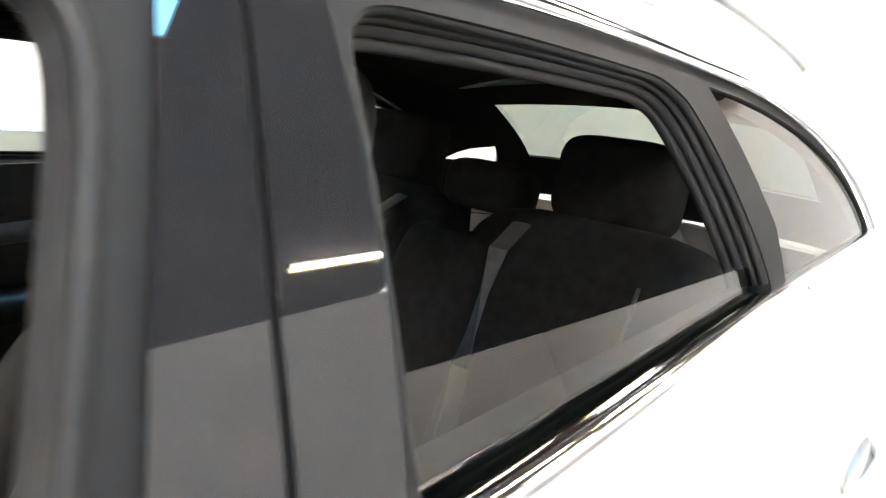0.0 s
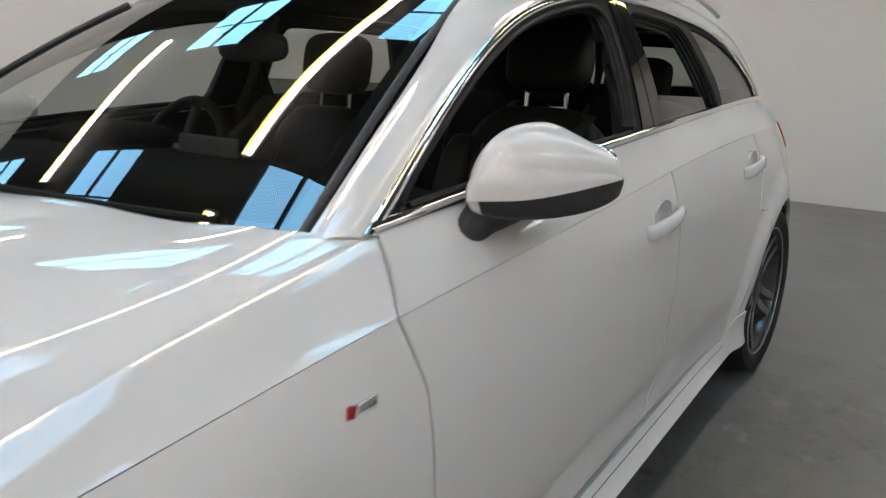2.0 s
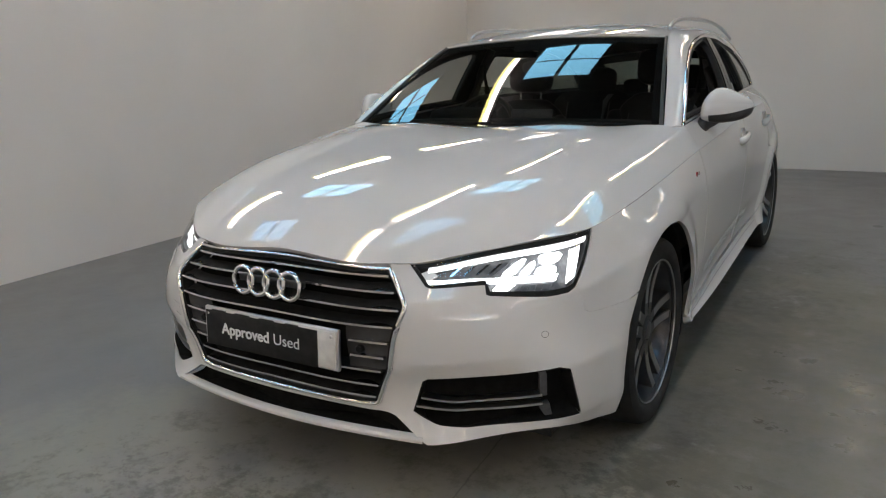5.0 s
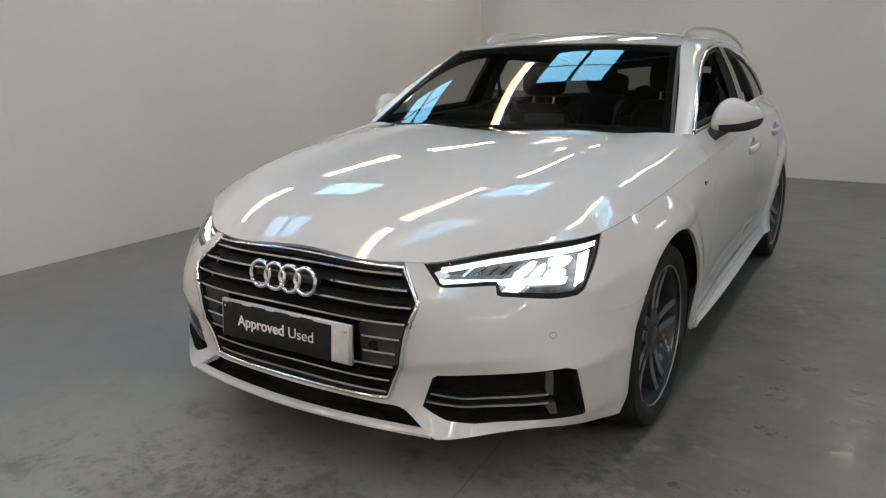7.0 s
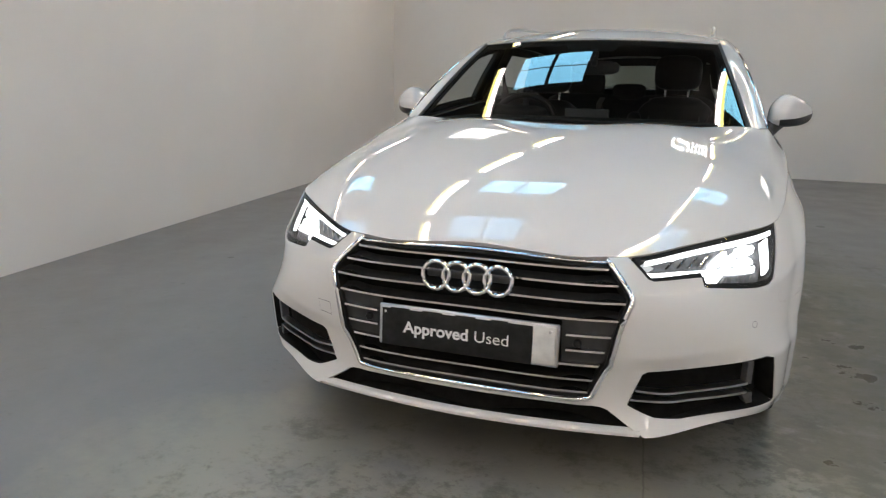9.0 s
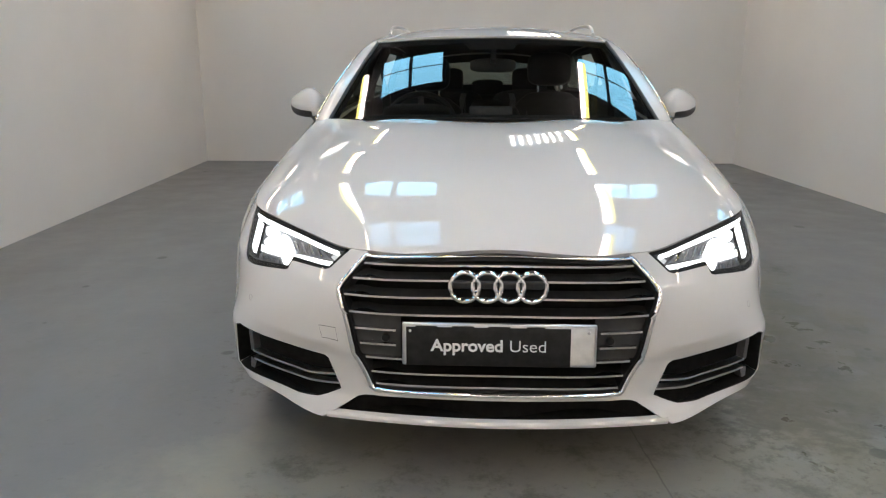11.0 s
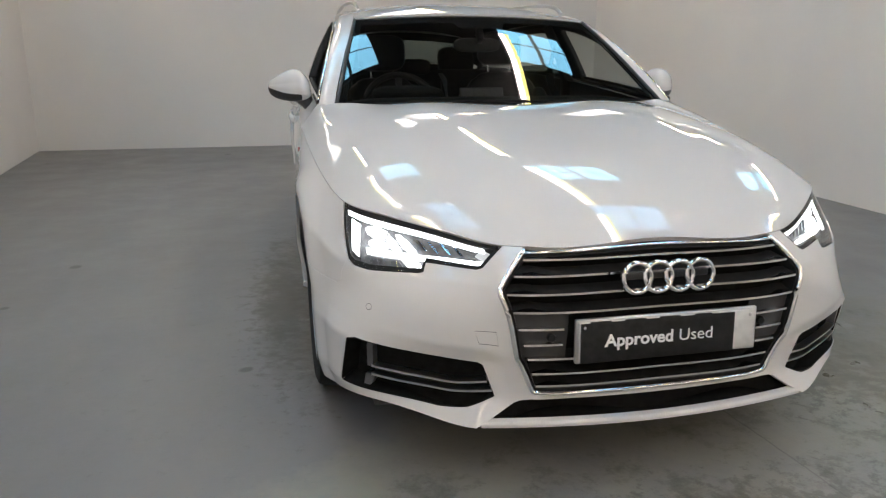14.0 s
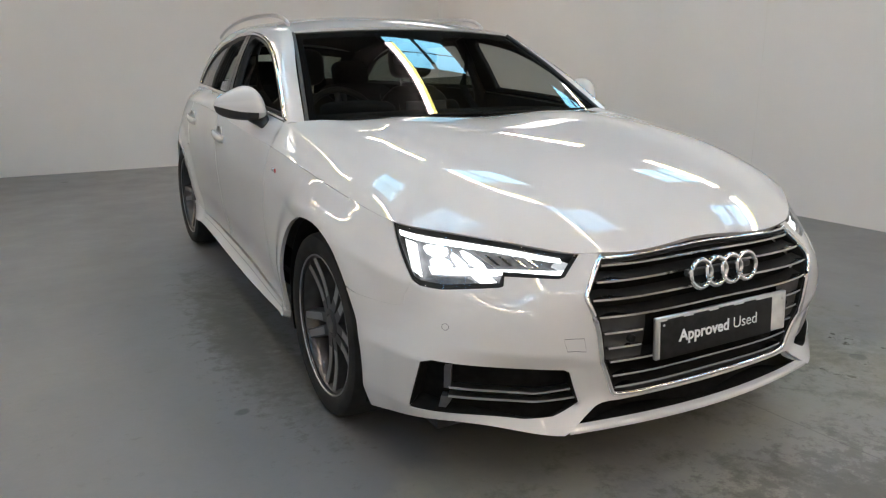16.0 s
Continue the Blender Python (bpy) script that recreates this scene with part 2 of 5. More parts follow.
def panel(loop, f, step=0.02, holes=(), thick=0.012, offset=0.0):
    """A sheet of the surface f(u, v) inside loop, less the holes, with exact smooth normals and a rim of that thickness.
    Returns points, faces and a normal for each corner of each face."""
    from mathutils.geometry import delaunay_2d_cdt
    loops = [densify(np.array(c, float), step) for c in (loop, *holes)]
    lo, hi = loops[0].min(0), loops[0].max(0)
    gx, gy = np.meshgrid(np.arange(lo[0], hi[0], step), np.arange(lo[1], hi[1], step))
    grid = np.stack([gx.ravel() + 0.31 * step, gy.ravel() + 0.27 * step], 1)
    keep = inside(grid, loops[0])
    for c in loops[1:]:
        keep &= ~inside(grid, c)
    grid = grid[keep]
    for c in loops:
        grid = grid[gap_to(grid, c) > 0.45 * step]
    pts, edges = list(map(tuple, np.concatenate(loops + [grid]))), []
    k = 0
    for c in loops:
        edges += [(k + i, k + (i + 1) % len(c)) for i in range(len(c))]
        k += len(c)
    vs, _, fs = delaunay_2d_cdt([Vector(p) for p in pts], edges, [], 0, 1e-7)[:3]
    q = np.array([tuple(v) for v in vs])
    tri = np.array([t for t in fs if len(t) == 3])
    mid = q[tri].mean(1)
    ok = inside(mid, loops[0])
    for c in loops[1:]:
        ok &= ~inside(mid, c)
    a, b = q[tri[:, 1]] - q[tri[:, 0]], q[tri[:, 2]] - q[tri[:, 0]]
    area = a[:, 0] * b[:, 1] - a[:, 1] * b[:, 0]
    ok &= np.abs(area) > 1e-10
    tri, area = tri[ok], area[ok]
    tri[area < 0] = tri[area < 0][:, ::-1]
    n = normals_of(f, q)
    p = f(q[:, 0], q[:, 1]) + n * offset
    faces, corner = [tuple(t) for t in tri], [n[i] for t in tri for i in t]
    if thick:
        seen = {}
        for t in faces:
            for i in range(3):
                e = (t[i], t[(i + 1) % 3])
                seen[e] = 1
        rim = [e for e in seen if (e[1], e[0]) not in seen]
        base = len(p)
        low = {}
        extra = []
        for e in rim:
            for i in e:
                if i not in low:
                    low[i] = base + len(extra)
                    extra.append(p[i] - n[i] * thick)
        if extra:
            p = np.concatenate([p, np.array(extra)])
        for i, j in rim:
            fc = (i, low[i], low[j], j)
            faces.append(fc)
            w = np.cross(p[low[i]] - p[i], p[j] - p[i])
            w = w / max(np.linalg.norm(w), 1e-12)
            corner += [w] * 4
    return p, faces, np.array(corner)


def joined(*sheets):
    ps, fs, cs, k = [], [], [], 0
    for p, f, c in sheets:
        ps.append(p)
        fs += [tuple(i + k for i in t) for t in f]
        cs.append(c)
        k += len(p)
    return np.concatenate(ps), fs, np.concatenate(cs)


def mirrored(sheet):
    p, f, c = sheet
    flip = np.array([-1, 1, 1])
    out, k = [], 0
    for t in f:
        out.append((c[k:k + len(t)] * flip)[::-1])
        k += len(t)
    return p * flip, [t[::-1] for t in f], np.concatenate(out)


def sheet_part(name, sheet, material, parent=None, label=""):
    p, f, c = sheet
    me = bpy.data.meshes.new(name)
    me.from_pydata(p.tolist(), [], f)
    me.polygons.foreach_set("use_smooth", [True] * len(f))
    me.normals_split_custom_set(c.tolist())
    me.materials.append(material)
    ob = new(name, me)
    ob.parent = parent
    if label:
        ob["label"] = label
    return ob


def flipped(bm):
    """The mirror image across the car's middle."""
    b2 = bm.copy()
    for v in b2.verts:
        v.co.x = -v.co.x
    bmesh.ops.reverse_faces(b2, faces=b2.faces)
    return b2


def both(name, bm, material, parents, label=""):
    """The same part on the left and on the right."""
    b2 = flipped(bm)
    return part(name, bm, material, parents[0], label), part(name, b2, material, parents[1], label)


def both_sheets(name, sheet, material, parents, label=""):
    return sheet_part(name, sheet, material, parents[0], label), sheet_part(name, mirrored(sheet), material, parents[1], label)


# ---- the photo bay ----
WALL = varied(shader("white_wall_paint", (0.7, 0.68, 0.65), 0.75), 0.7, (0.645, 0.622, 0.598), (0.69, 0.671, 0.648), bump=0.0008, bump_scale=90)
CEIL = varied(shader("dark_roof_sheet", (0.04, 0.04, 0.04), 0.8), 2, (0.03, 0.03, 0.03), (0.05, 0.05, 0.048))
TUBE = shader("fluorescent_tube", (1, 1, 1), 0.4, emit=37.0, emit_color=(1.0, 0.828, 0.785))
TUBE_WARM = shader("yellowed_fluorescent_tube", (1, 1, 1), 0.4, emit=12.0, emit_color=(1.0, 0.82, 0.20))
TUBE_SOFT = shader("soft_fluorescent_tube", (1, 1, 1), 0.4, emit=7.0, emit_color=(1.0, 0.97, 0.92))
SKYGLASS = shader("daylight_in_roof_window", (0.2, 0.5, 0.8), 0.3, emit=6.2, emit_color=(0.28, 0.63, 1.0))
CYANGLASS = shader("daylight_in_cyan_roof_window", (0.2, 0.6, 0.8), 0.3, emit=7.0, emit_color=(0.28, 0.70, 1.0))
FRAME = shader("dark_window_bar", (0.05, 0.06, 0.08), 0.5)


JOINT = (.995, .0957, -.434)  # the joint line in the slab: a x + b y + c = 0


def floor_material():
    m = shader("grey_painted_concrete", (0.2, 0.2, 0.2), 0.5)
    t = m.node_tree
    b = t.nodes["Principled BSDF"]
    co = t.nodes.new("ShaderNodeTexCoord")

    def noise_node(scale, detail, rough=0.6):
        n = t.nodes.new("ShaderNodeTexNoise")
        n.inputs["Scale"].default_value, n.inputs["Detail"].default_value, n.inputs["Roughness"].default_value = scale, detail, rough
        t.links.new(co.outputs["Object"], n.inputs["Vector"])
        return n

    def ramp(node, p0, c0, p1, c1):
        r = t.nodes.new("ShaderNodeValToRGB")
        r.color_ramp.elements[0].position, r.color_ramp.elements[1].position = p0, p1
        r.color_ramp.elements[0].color, r.color_ramp.elements[1].color = (*c0, 1), (*c1, 1)
        t.links.new(node.outputs["Fac"], r.inputs["Fac"])
        return r
    base = ramp(noise_node(0.8, 8), 0.3, (0.155, 0.1545, 0.154), 0.7, (0.194, 0.1925, 0.191))
    # paint worn through where cars stand and turn: blotchy, darker and slightly green
    sep = t.nodes.new("ShaderNodeSeparateXYZ")
    t.links.new(co.outputs["Object"], sep.inputs[0])

    def maths(op, a, b=None, clamp=False):
        n = t.nodes.new("ShaderNodeMath")
        n.operation, n.use_clamp = op, clamp
        for i, v in enumerate((a, b)):
            if v is None:
                continue
            if isinstance(v, (int, float)):
                n.inputs[i].default_value = v
            else:
                t.links.new(v, n.inputs[i])
        return n.outputs[0]

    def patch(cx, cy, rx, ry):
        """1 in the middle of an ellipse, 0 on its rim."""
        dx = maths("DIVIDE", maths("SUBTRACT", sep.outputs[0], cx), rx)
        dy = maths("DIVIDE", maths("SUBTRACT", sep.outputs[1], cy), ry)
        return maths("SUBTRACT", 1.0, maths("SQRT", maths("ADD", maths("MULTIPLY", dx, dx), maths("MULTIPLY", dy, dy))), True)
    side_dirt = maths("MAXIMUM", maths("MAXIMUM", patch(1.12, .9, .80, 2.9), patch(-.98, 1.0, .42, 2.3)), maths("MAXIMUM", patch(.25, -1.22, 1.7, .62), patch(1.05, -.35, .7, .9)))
    # worn also paints in dimmer side light, darkening the floor beside the car
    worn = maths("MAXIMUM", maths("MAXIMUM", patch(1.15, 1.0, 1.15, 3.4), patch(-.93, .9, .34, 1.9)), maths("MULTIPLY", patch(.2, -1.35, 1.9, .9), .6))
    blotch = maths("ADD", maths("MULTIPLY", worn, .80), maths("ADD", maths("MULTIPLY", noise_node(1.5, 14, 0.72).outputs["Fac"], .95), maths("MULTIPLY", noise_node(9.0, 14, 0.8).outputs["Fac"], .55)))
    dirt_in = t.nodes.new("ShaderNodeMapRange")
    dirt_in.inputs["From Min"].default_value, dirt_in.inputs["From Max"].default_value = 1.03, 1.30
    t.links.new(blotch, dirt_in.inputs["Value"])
    dirt = t.nodes.new("ShaderNodeValToRGB")
    dirt.color_ramp.elements[0].color, dirt.color_ramp.elements[1].color = (0, 0, 0, 1), (.95, .95, .95, 1)
    t.links.new(dirt_in.outputs["Result"], dirt.inputs["Fac"])
    fine = ramp(noise_node(14, 9, 0.75), 0.58, (0, 0, 0), 0.70, (0.6, 0.6, 0.6))
    mix = t.nodes.new("ShaderNodeMix")
    mix.data_type = "RGBA"
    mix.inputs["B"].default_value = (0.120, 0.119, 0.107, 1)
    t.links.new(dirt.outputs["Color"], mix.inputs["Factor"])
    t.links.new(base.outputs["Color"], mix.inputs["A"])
    # yellowish bloom with painted-in front light, oil drops and scuffs in the worn places
    def blend(factor, colour, over):
        n = t.nodes.new("ShaderNodeMix")
        n.data_type = "RGBA"
        n.inputs["B"].default_value = (*colour, 1)
        t.links.new(factor, n.inputs["Factor"])
        t.links.new(over, n.inputs["A"])
        return n.outputs["Result"]

    def between(value, lo, hi, top=1.0):
        n = t.nodes.new("ShaderNodeMapRange")
        n.inputs["From Min"].default_value, n.inputs["From Max"].default_value, n.inputs["To Max"].default_value = lo, hi, top
        t.links.new(value, n.inputs["Value"])
        return n.outputs["Result"]
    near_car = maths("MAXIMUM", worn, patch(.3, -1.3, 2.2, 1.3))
    # also lifts the tone ahead of the nose, where front light falls short
    bloom_lift = between(maths("MULTIPLY", noise_node(1.6, 9, .7).outputs["Fac"], maths("MULTIPLY", patch(.3, -1.2, 2.2, 1.4), 2.8, True)), .33, .52, .70)
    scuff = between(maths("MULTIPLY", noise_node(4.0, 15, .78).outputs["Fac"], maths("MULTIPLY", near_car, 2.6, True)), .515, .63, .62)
    drops = t.nodes.new("ShaderNodeTexVoronoi")
    drops.inputs["Scale"].default_value = 3.4
    t.links.new(co.outputs["Object"], drops.inputs["Vector"])
    size = maths("MULTIPLY", maths("SUBTRACT", noise_node(1.9, 2).outputs["Fac"], .50, True), .9)
    drop = between(maths("SUBTRACT", size, maths("ADD", drops.outputs["Distance"], maths("MULTIPLY", maths("SUBTRACT", noise_node(30, 3).outputs["Fac"], .5), .06))), -.01, .02, .75)
    pale = between(maths("MULTIPLY", noise_node(2.8, 10, .66).outputs["Fac"], maths("MULTIPLY", worn, 2.4, True)), .585, .655, .6)
    mottled = blend(bloom_lift, (.255, .25, .205), mix.outputs["Result"])
    mottled = blend(scuff, (.066, .066, .05), mottled)
    mottled = blend(pale, (.24, .242, .235), mottled)
    mottled = blend(drop, (.055, .055, .052), mottled)
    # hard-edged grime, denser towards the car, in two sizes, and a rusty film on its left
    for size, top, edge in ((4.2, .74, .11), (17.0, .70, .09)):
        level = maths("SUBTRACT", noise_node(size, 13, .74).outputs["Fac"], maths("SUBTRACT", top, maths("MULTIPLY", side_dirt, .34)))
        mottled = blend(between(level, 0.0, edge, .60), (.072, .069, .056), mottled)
    film = between(maths("MULTIPLY", noise_node(2.3, 8, .68).outputs["Fac"], maths("MULTIPLY", patch(1.35, .7, 1.0, 2.6), 2.2, True)), .40, .56, .45)
    mottled = blend(film, (.185, .172, .125), mottled)
    # a hairline joint in the slab ahead of the car
    off_line = maths("ABSOLUTE", maths("ADD", maths("ADD", maths("MULTIPLY", sep.outputs[0], JOINT[0]), maths("MULTIPLY", sep.outputs[1], JOINT[1])), maths("ADD", JOINT[2], maths("MULTIPLY", maths("SUBTRACT", noise_node(6, 4).outputs["Fac"], .5), .02))))
    line = between(maths("SUBTRACT", .004, off_line), 0.0, .002, .45)
    mottled = blend(line, (.06, .06, .055), mottled)
    mix2 = t.nodes.new("ShaderNodeMix")
    mix2.data_type = "RGBA"
    mix2.inputs["B"].default_value = (0.12, 0.12, 0.115, 1)
    t.links.new(fine.outputs["Color"], mix2.inputs["Factor"])
    t.links.new(mottled, mix2.inputs["A"])
    t.links.new(mix2.outputs["Result"], b.inputs["Base Color"])
    mr = t.nodes.new("ShaderNodeMapRange")
    mr.inputs["To Min"].default_value, mr.inputs["To Max"].default_value = 0.28, 0.6
    t.links.new(noise_node(3.1, 7).outputs["Fac"], mr.inputs["Value"])
    damp = between(maths("MULTIPLY", noise_node(5.5, 9, .66).outputs["Fac"], maths("MULTIPLY", maths("MAXIMUM", patch(1.3, .42, .45, .9), patch(1.28, -.55, .4, .5)), 3.0, True)), .50, .58, .16)
    t.links.new(maths("SUBTRACT", mr.outputs["Result"], damp), b.inputs["Roughness"])
    bp = t.nodes.new("ShaderNodeBump")
    bp.inputs["Distance"].default_value = 0.0015
    bp.inputs["Strength"].default_value = 0.6
    t.links.new(noise_node(22, 6).outputs["Fac"], bp.inputs["Height"])
    t.links.new(bp.outputs["Normal"], b.inputs["Normal"])
    return m


HEIGHT, PARTITION = 4.5, 2.45
# plan of the bay: back wall and two side partitions, open towards the viewer; the hall runs on behind them
BACK_L, BACK_R = Vector((-3.62, 6.68)), Vector((3.16, 6.66))
FRONT_L, FRONT_R = Vector((-2.95, -5.5)), Vector((4.08, -5.5))
HALL = (-9.0, 9.5, -11.0, 13.0)


def wall_between(name, a, b, label, high):
    """A wall 0.16 m thick whose inner face runs from a to b; the inside is on its right."""
    d = (b - a)
    ob = part(name, box(d.length + 0.16, 0.16, high), WALL)
    n = Vector((-d.y, d.x)).normalized()
    c = (a + b) / 2 + n * 0.08
    ob.matrix_world = pose(c.x, c.y, high / 2, 0, 0, math.degrees(math.atan2(d.y, d.x)))
    return tagged(ob, label, "wall", kind="structure")


wall_between("wall_back", BACK_L, BACK_R, "plain white painted partition behind the car", PARTITION)
wall_between("wall_right", BACK_R, FRONT_R, "plain white painted side partition", PARTITION)
wall_between("wall_left", FRONT_L, BACK_L, "plain white painted side partition", PARTITION)
X0, X1, Y0, Y1 = HALL
JOINT_PAINT = varied(shader("wall_joint_filler", (0.63, 0.61, 0.58), 0.8), 3, (0.60, 0.58, 0.55), (0.66, 0.64, 0.61))
for a, b, offsets in ((BACK_R, FRONT_R, (4.85,)),):
    d = (b - a).normalized()
    for off in offsets:
        c = a + d * off
        ob = part("wall_joint", box(.005, .003, PARTITION - .01, Matrix(), 0), JOINT_PAINT)
        ob.matrix_world = pose(c.x, c.y, PARTITION / 2, 0, 0, math.degrees(math.atan2(d.y, d.x)))
        tagged(ob, "fine vertical joint between two painted wall boards", "joint", kind="structure")
for k, (a, b) in enumerate(((( X0, Y1), (X1, Y1)), ((X1, Y1), (X1, Y0)), ((X1, Y0), (X0, Y0)), ((X0, Y0), (X0, Y1)))):
    wall_between("wall_hall_%d" % (k + 1), Vector(a), Vector(b), "plain pale outer wall of the hall", HEIGHT)
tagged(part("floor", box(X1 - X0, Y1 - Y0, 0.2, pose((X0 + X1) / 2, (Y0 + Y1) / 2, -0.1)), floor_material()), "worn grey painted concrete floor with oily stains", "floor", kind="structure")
tagged(part("ceiling", box(X1 - X0, Y1 - Y0, 0.2, pose((X0 + X1) / 2, (Y0 + Y1) / 2, HEIGHT + 0.1)), CEIL), "dark roof sheeting of the hall", "ceiling", kind="structure")


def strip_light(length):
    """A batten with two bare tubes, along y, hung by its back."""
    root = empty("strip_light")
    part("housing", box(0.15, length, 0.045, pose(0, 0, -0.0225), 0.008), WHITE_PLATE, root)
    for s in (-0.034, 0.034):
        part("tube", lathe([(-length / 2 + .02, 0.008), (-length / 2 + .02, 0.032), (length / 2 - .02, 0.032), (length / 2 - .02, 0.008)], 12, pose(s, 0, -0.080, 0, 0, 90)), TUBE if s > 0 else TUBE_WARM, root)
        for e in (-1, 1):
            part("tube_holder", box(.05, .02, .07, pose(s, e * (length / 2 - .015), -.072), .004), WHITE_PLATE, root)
    return tagged(root, "lit twin-tube fluorescent strip light under the roof; some front rows are added fill", "lamp", "strip lights of the hall")


def roof_window(w, h, glass):
    root = empty("roof_window")
    part("pane", box(w, h, 0.02, pose(0, 0, -0.012)), glass, root)
    for i in range(3):
        part("glazing_bar", box(0.05, h + .05, 0.05, pose(-w / 2 + i * w / 2, 0, -0.030)), FRAME, root)
    for i in range(3):
        part("glazing_bar", box(w + .05, 0.02 if i == 1 else 0.06, 0.04, pose(0, -h / 2 + i * h / 2, -0.028)), FRAME, root)
    return tagged(root, "bright roof window with dark glazing bars", "window", "roof windows of the hall")


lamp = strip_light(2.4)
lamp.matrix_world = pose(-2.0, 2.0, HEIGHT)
# x -3.7, -.3, 3.7 and y -8.2: unseen battens added to brighten the car's front
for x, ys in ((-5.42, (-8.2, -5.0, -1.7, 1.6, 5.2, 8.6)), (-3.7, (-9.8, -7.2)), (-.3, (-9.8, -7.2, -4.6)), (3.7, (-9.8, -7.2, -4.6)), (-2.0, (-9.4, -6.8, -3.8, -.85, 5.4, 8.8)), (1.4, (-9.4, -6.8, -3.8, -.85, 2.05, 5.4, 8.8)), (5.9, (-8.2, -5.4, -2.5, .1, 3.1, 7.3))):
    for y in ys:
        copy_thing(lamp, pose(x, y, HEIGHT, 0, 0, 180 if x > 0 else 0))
for glass, ys in ((SKYGLASS, (-5.1, -2.45, .26)), (CYANGLASS, (2.93,))):
    pane_thing = roof_window(1.06, 1.12, glass)
    pane_thing.matrix_world = pose(-1.14, ys[0], HEIGHT)
    for x in (-7.1, -4.20, -1.14, 1.86, 5.4):
        for y in ys:
            if (x, y) != (-1.14, ys[0]):
                copy_thing(pane_thing, pose(x, y, HEIGHT))


def louvre_light():
    root = empty("louvre_light")
    part("tray", box(.86, 2.0, .05, pose(0, 0, -.025), .006), WHITE_PLATE, root)
    for i in range(7):
        part("tube", box(.05, 1.9, .02, pose(-.36 + .12 * i, 0, -.06), .006), TUBE_SOFT, root)
    return tagged(root, "large ceiling light with parallel glowing tubes", "lamp", "louvre lights of the hall")


louvre = louvre_light()
louvre.matrix_world = pose(.8, 8.6, HEIGHT)
for x, y in ((-3.2, 8.6), (4.6, 9.6), (7.4, 9.6)):
    copy_thing(louvre, pose(x, y, HEIGHT))


# ---- the estate car: its surfaces ----
# plan: x to the car's left, y to its rear, the front axle at y = 0
# the half body from the middle of the front to the middle of the rear, line by line from the bottom up
LINES = np.array([
    # bottom edge
    [(0, -.940, .246), (.4, -.912, .246), (.515, -.902, .234), (.64, -.815, .247), (.8, -.670, .252), (.872, -.44, .214), (.885, 0, .215), (.905, .42, .238), (.906, 1, .232),
     (.902, 1.55, .234), (.892, 2.3, .245), (.87, 2.82, .25), (.84, 3.1, .26), (.74, 3.45, .27), (.45, 3.68, .28), (0, 3.73, .28)],
    # lower bumper and sill
    [(0, -.932, .315), (.4, -.898, .312), (.50, -.864, .306), (.60, -.815, .3), (.82, -.662, .29), (.89, -.43, .285), (.9, 0, .285), (.892, .42, .285), (.872, 1, .3),
     (.868, 1.55, .31), (.872, 2.3, .32), (.885, 2.82, .32), (.86, 3.1, .32), (.76, 3.48, .33), (.46, 3.74, .34), (0, 3.79, .34)],
    # ledge over the lower openings
    [(0, -.940, .420), (.42, -.905, .420), (.53, -.864, .421), (.635, -.808, .424), (.834, -.662, .432), (.897, -.42, .435), (.915, 0, .43), (.912, .42, .43), (.898, 1.0, .44),
     (.893, 1.55, .45), (.893, 2.3, .46), (.90, 2.82, .45), (.87, 3.1, .44), (.77, 3.5, .44), (.46, 3.77, .44), (0, 3.82, .44)],
    # crease above that ledge
    [(0, -.945, .455), (.42, -.914, .450), (.525, -.880, .456), (.625, -.827, .463), (.806, -.670, .480), (.892, -.42, .485), (.916, 0, .475), (.917, .42, .485), (.906, 1.0, .50),
     (.900, 1.55, .51), (.899, 2.3, .52), (.903, 2.82, .51), (.872, 3.1, .5), (.77, 3.5, .5), (.46, 3.765, .5), (0, 3.815, .5)],
    # middle of the bumper, widest part of the doors
    [(0, -.947, .53), (.42, -.916, .53), (.525, -.876, .53), (.62, -.825, .53), (.790, -.662, .53), (.892, -.42, .53), (.914, 0, .56), (.921, .42, .59), (.914, 1, .61),
     (.910, 1.55, .63), (.905, 2.3, .64), (.903, 2.82, .62), (.87, 3.1, .6), (.765, 3.48, .6), (.46, 3.74, .6), (0, 3.79, .6)],
    # under the lamps, upper doors
    [(0, -.917, .632), (.42, -.895, .634), (.515, -.854, .631), (.6, -.794, .629), (.786, -.628, .624), (.882, -.42, .66), (.915, 0, .71), (.916, .42, .76), (.914, 1, .8),
     (.911, 1.55, .835), (.898, 2.3, .85), (.885, 2.82, .83), (.845, 3.1, .81), (.745, 3.43, .8), (.45, 3.66, .8), (0, 3.71, .8)],
    # bonnet edge and shoulder line
    [(0, -.86, .735), (.366, -.84, .722), (.467, -.795, .728), (.56, -.724, .737), (.745, -.542, .765), (.822, -.4, .783), (.868, 0, .842), (.886, .42, .893), (.89, 1, .928),
     (.885, 1.55, .957), (.864, 2.3, .972), (.832, 2.82, .968), (.79, 3.1, .957), (.70, 3.36, .94), (.44, 3.55, .92), (0, 3.60, .92)],
])
# the flanks draw in towards the rear
LINES[..., 0] -= np.interp(LINES[..., 1], [.40, 1.0, 1.55, 2.3, 2.82, 3.1, 3.4], [0, .012, .028, .042, .048, .056, .05]) * np.clip(LINES[..., 0] / .7, 0, 1)
# the bonnet's height: polynomials along its length for the middle, the crown, the ridge beyond each crease and the fall to the edge
_MIDDLE, _CROWN, _SPREAD = [.9494, .1117, -.0421, .0167, -.0663, .0077], [.0245, .1618, -.0139, .018], [-.1625, -.3682]
_RIDGE, _OUTER, _EDGE = [.0797, .1662, -.2015], [.0281, .4674], [-.0268, .0783, .221, .3004]


def _poly(coefs, u):
    return sum(k * u ** i for i, k in enumerate(coefs))


def _soft(d, w):
    return w * np.logaddexp(0, d / w)


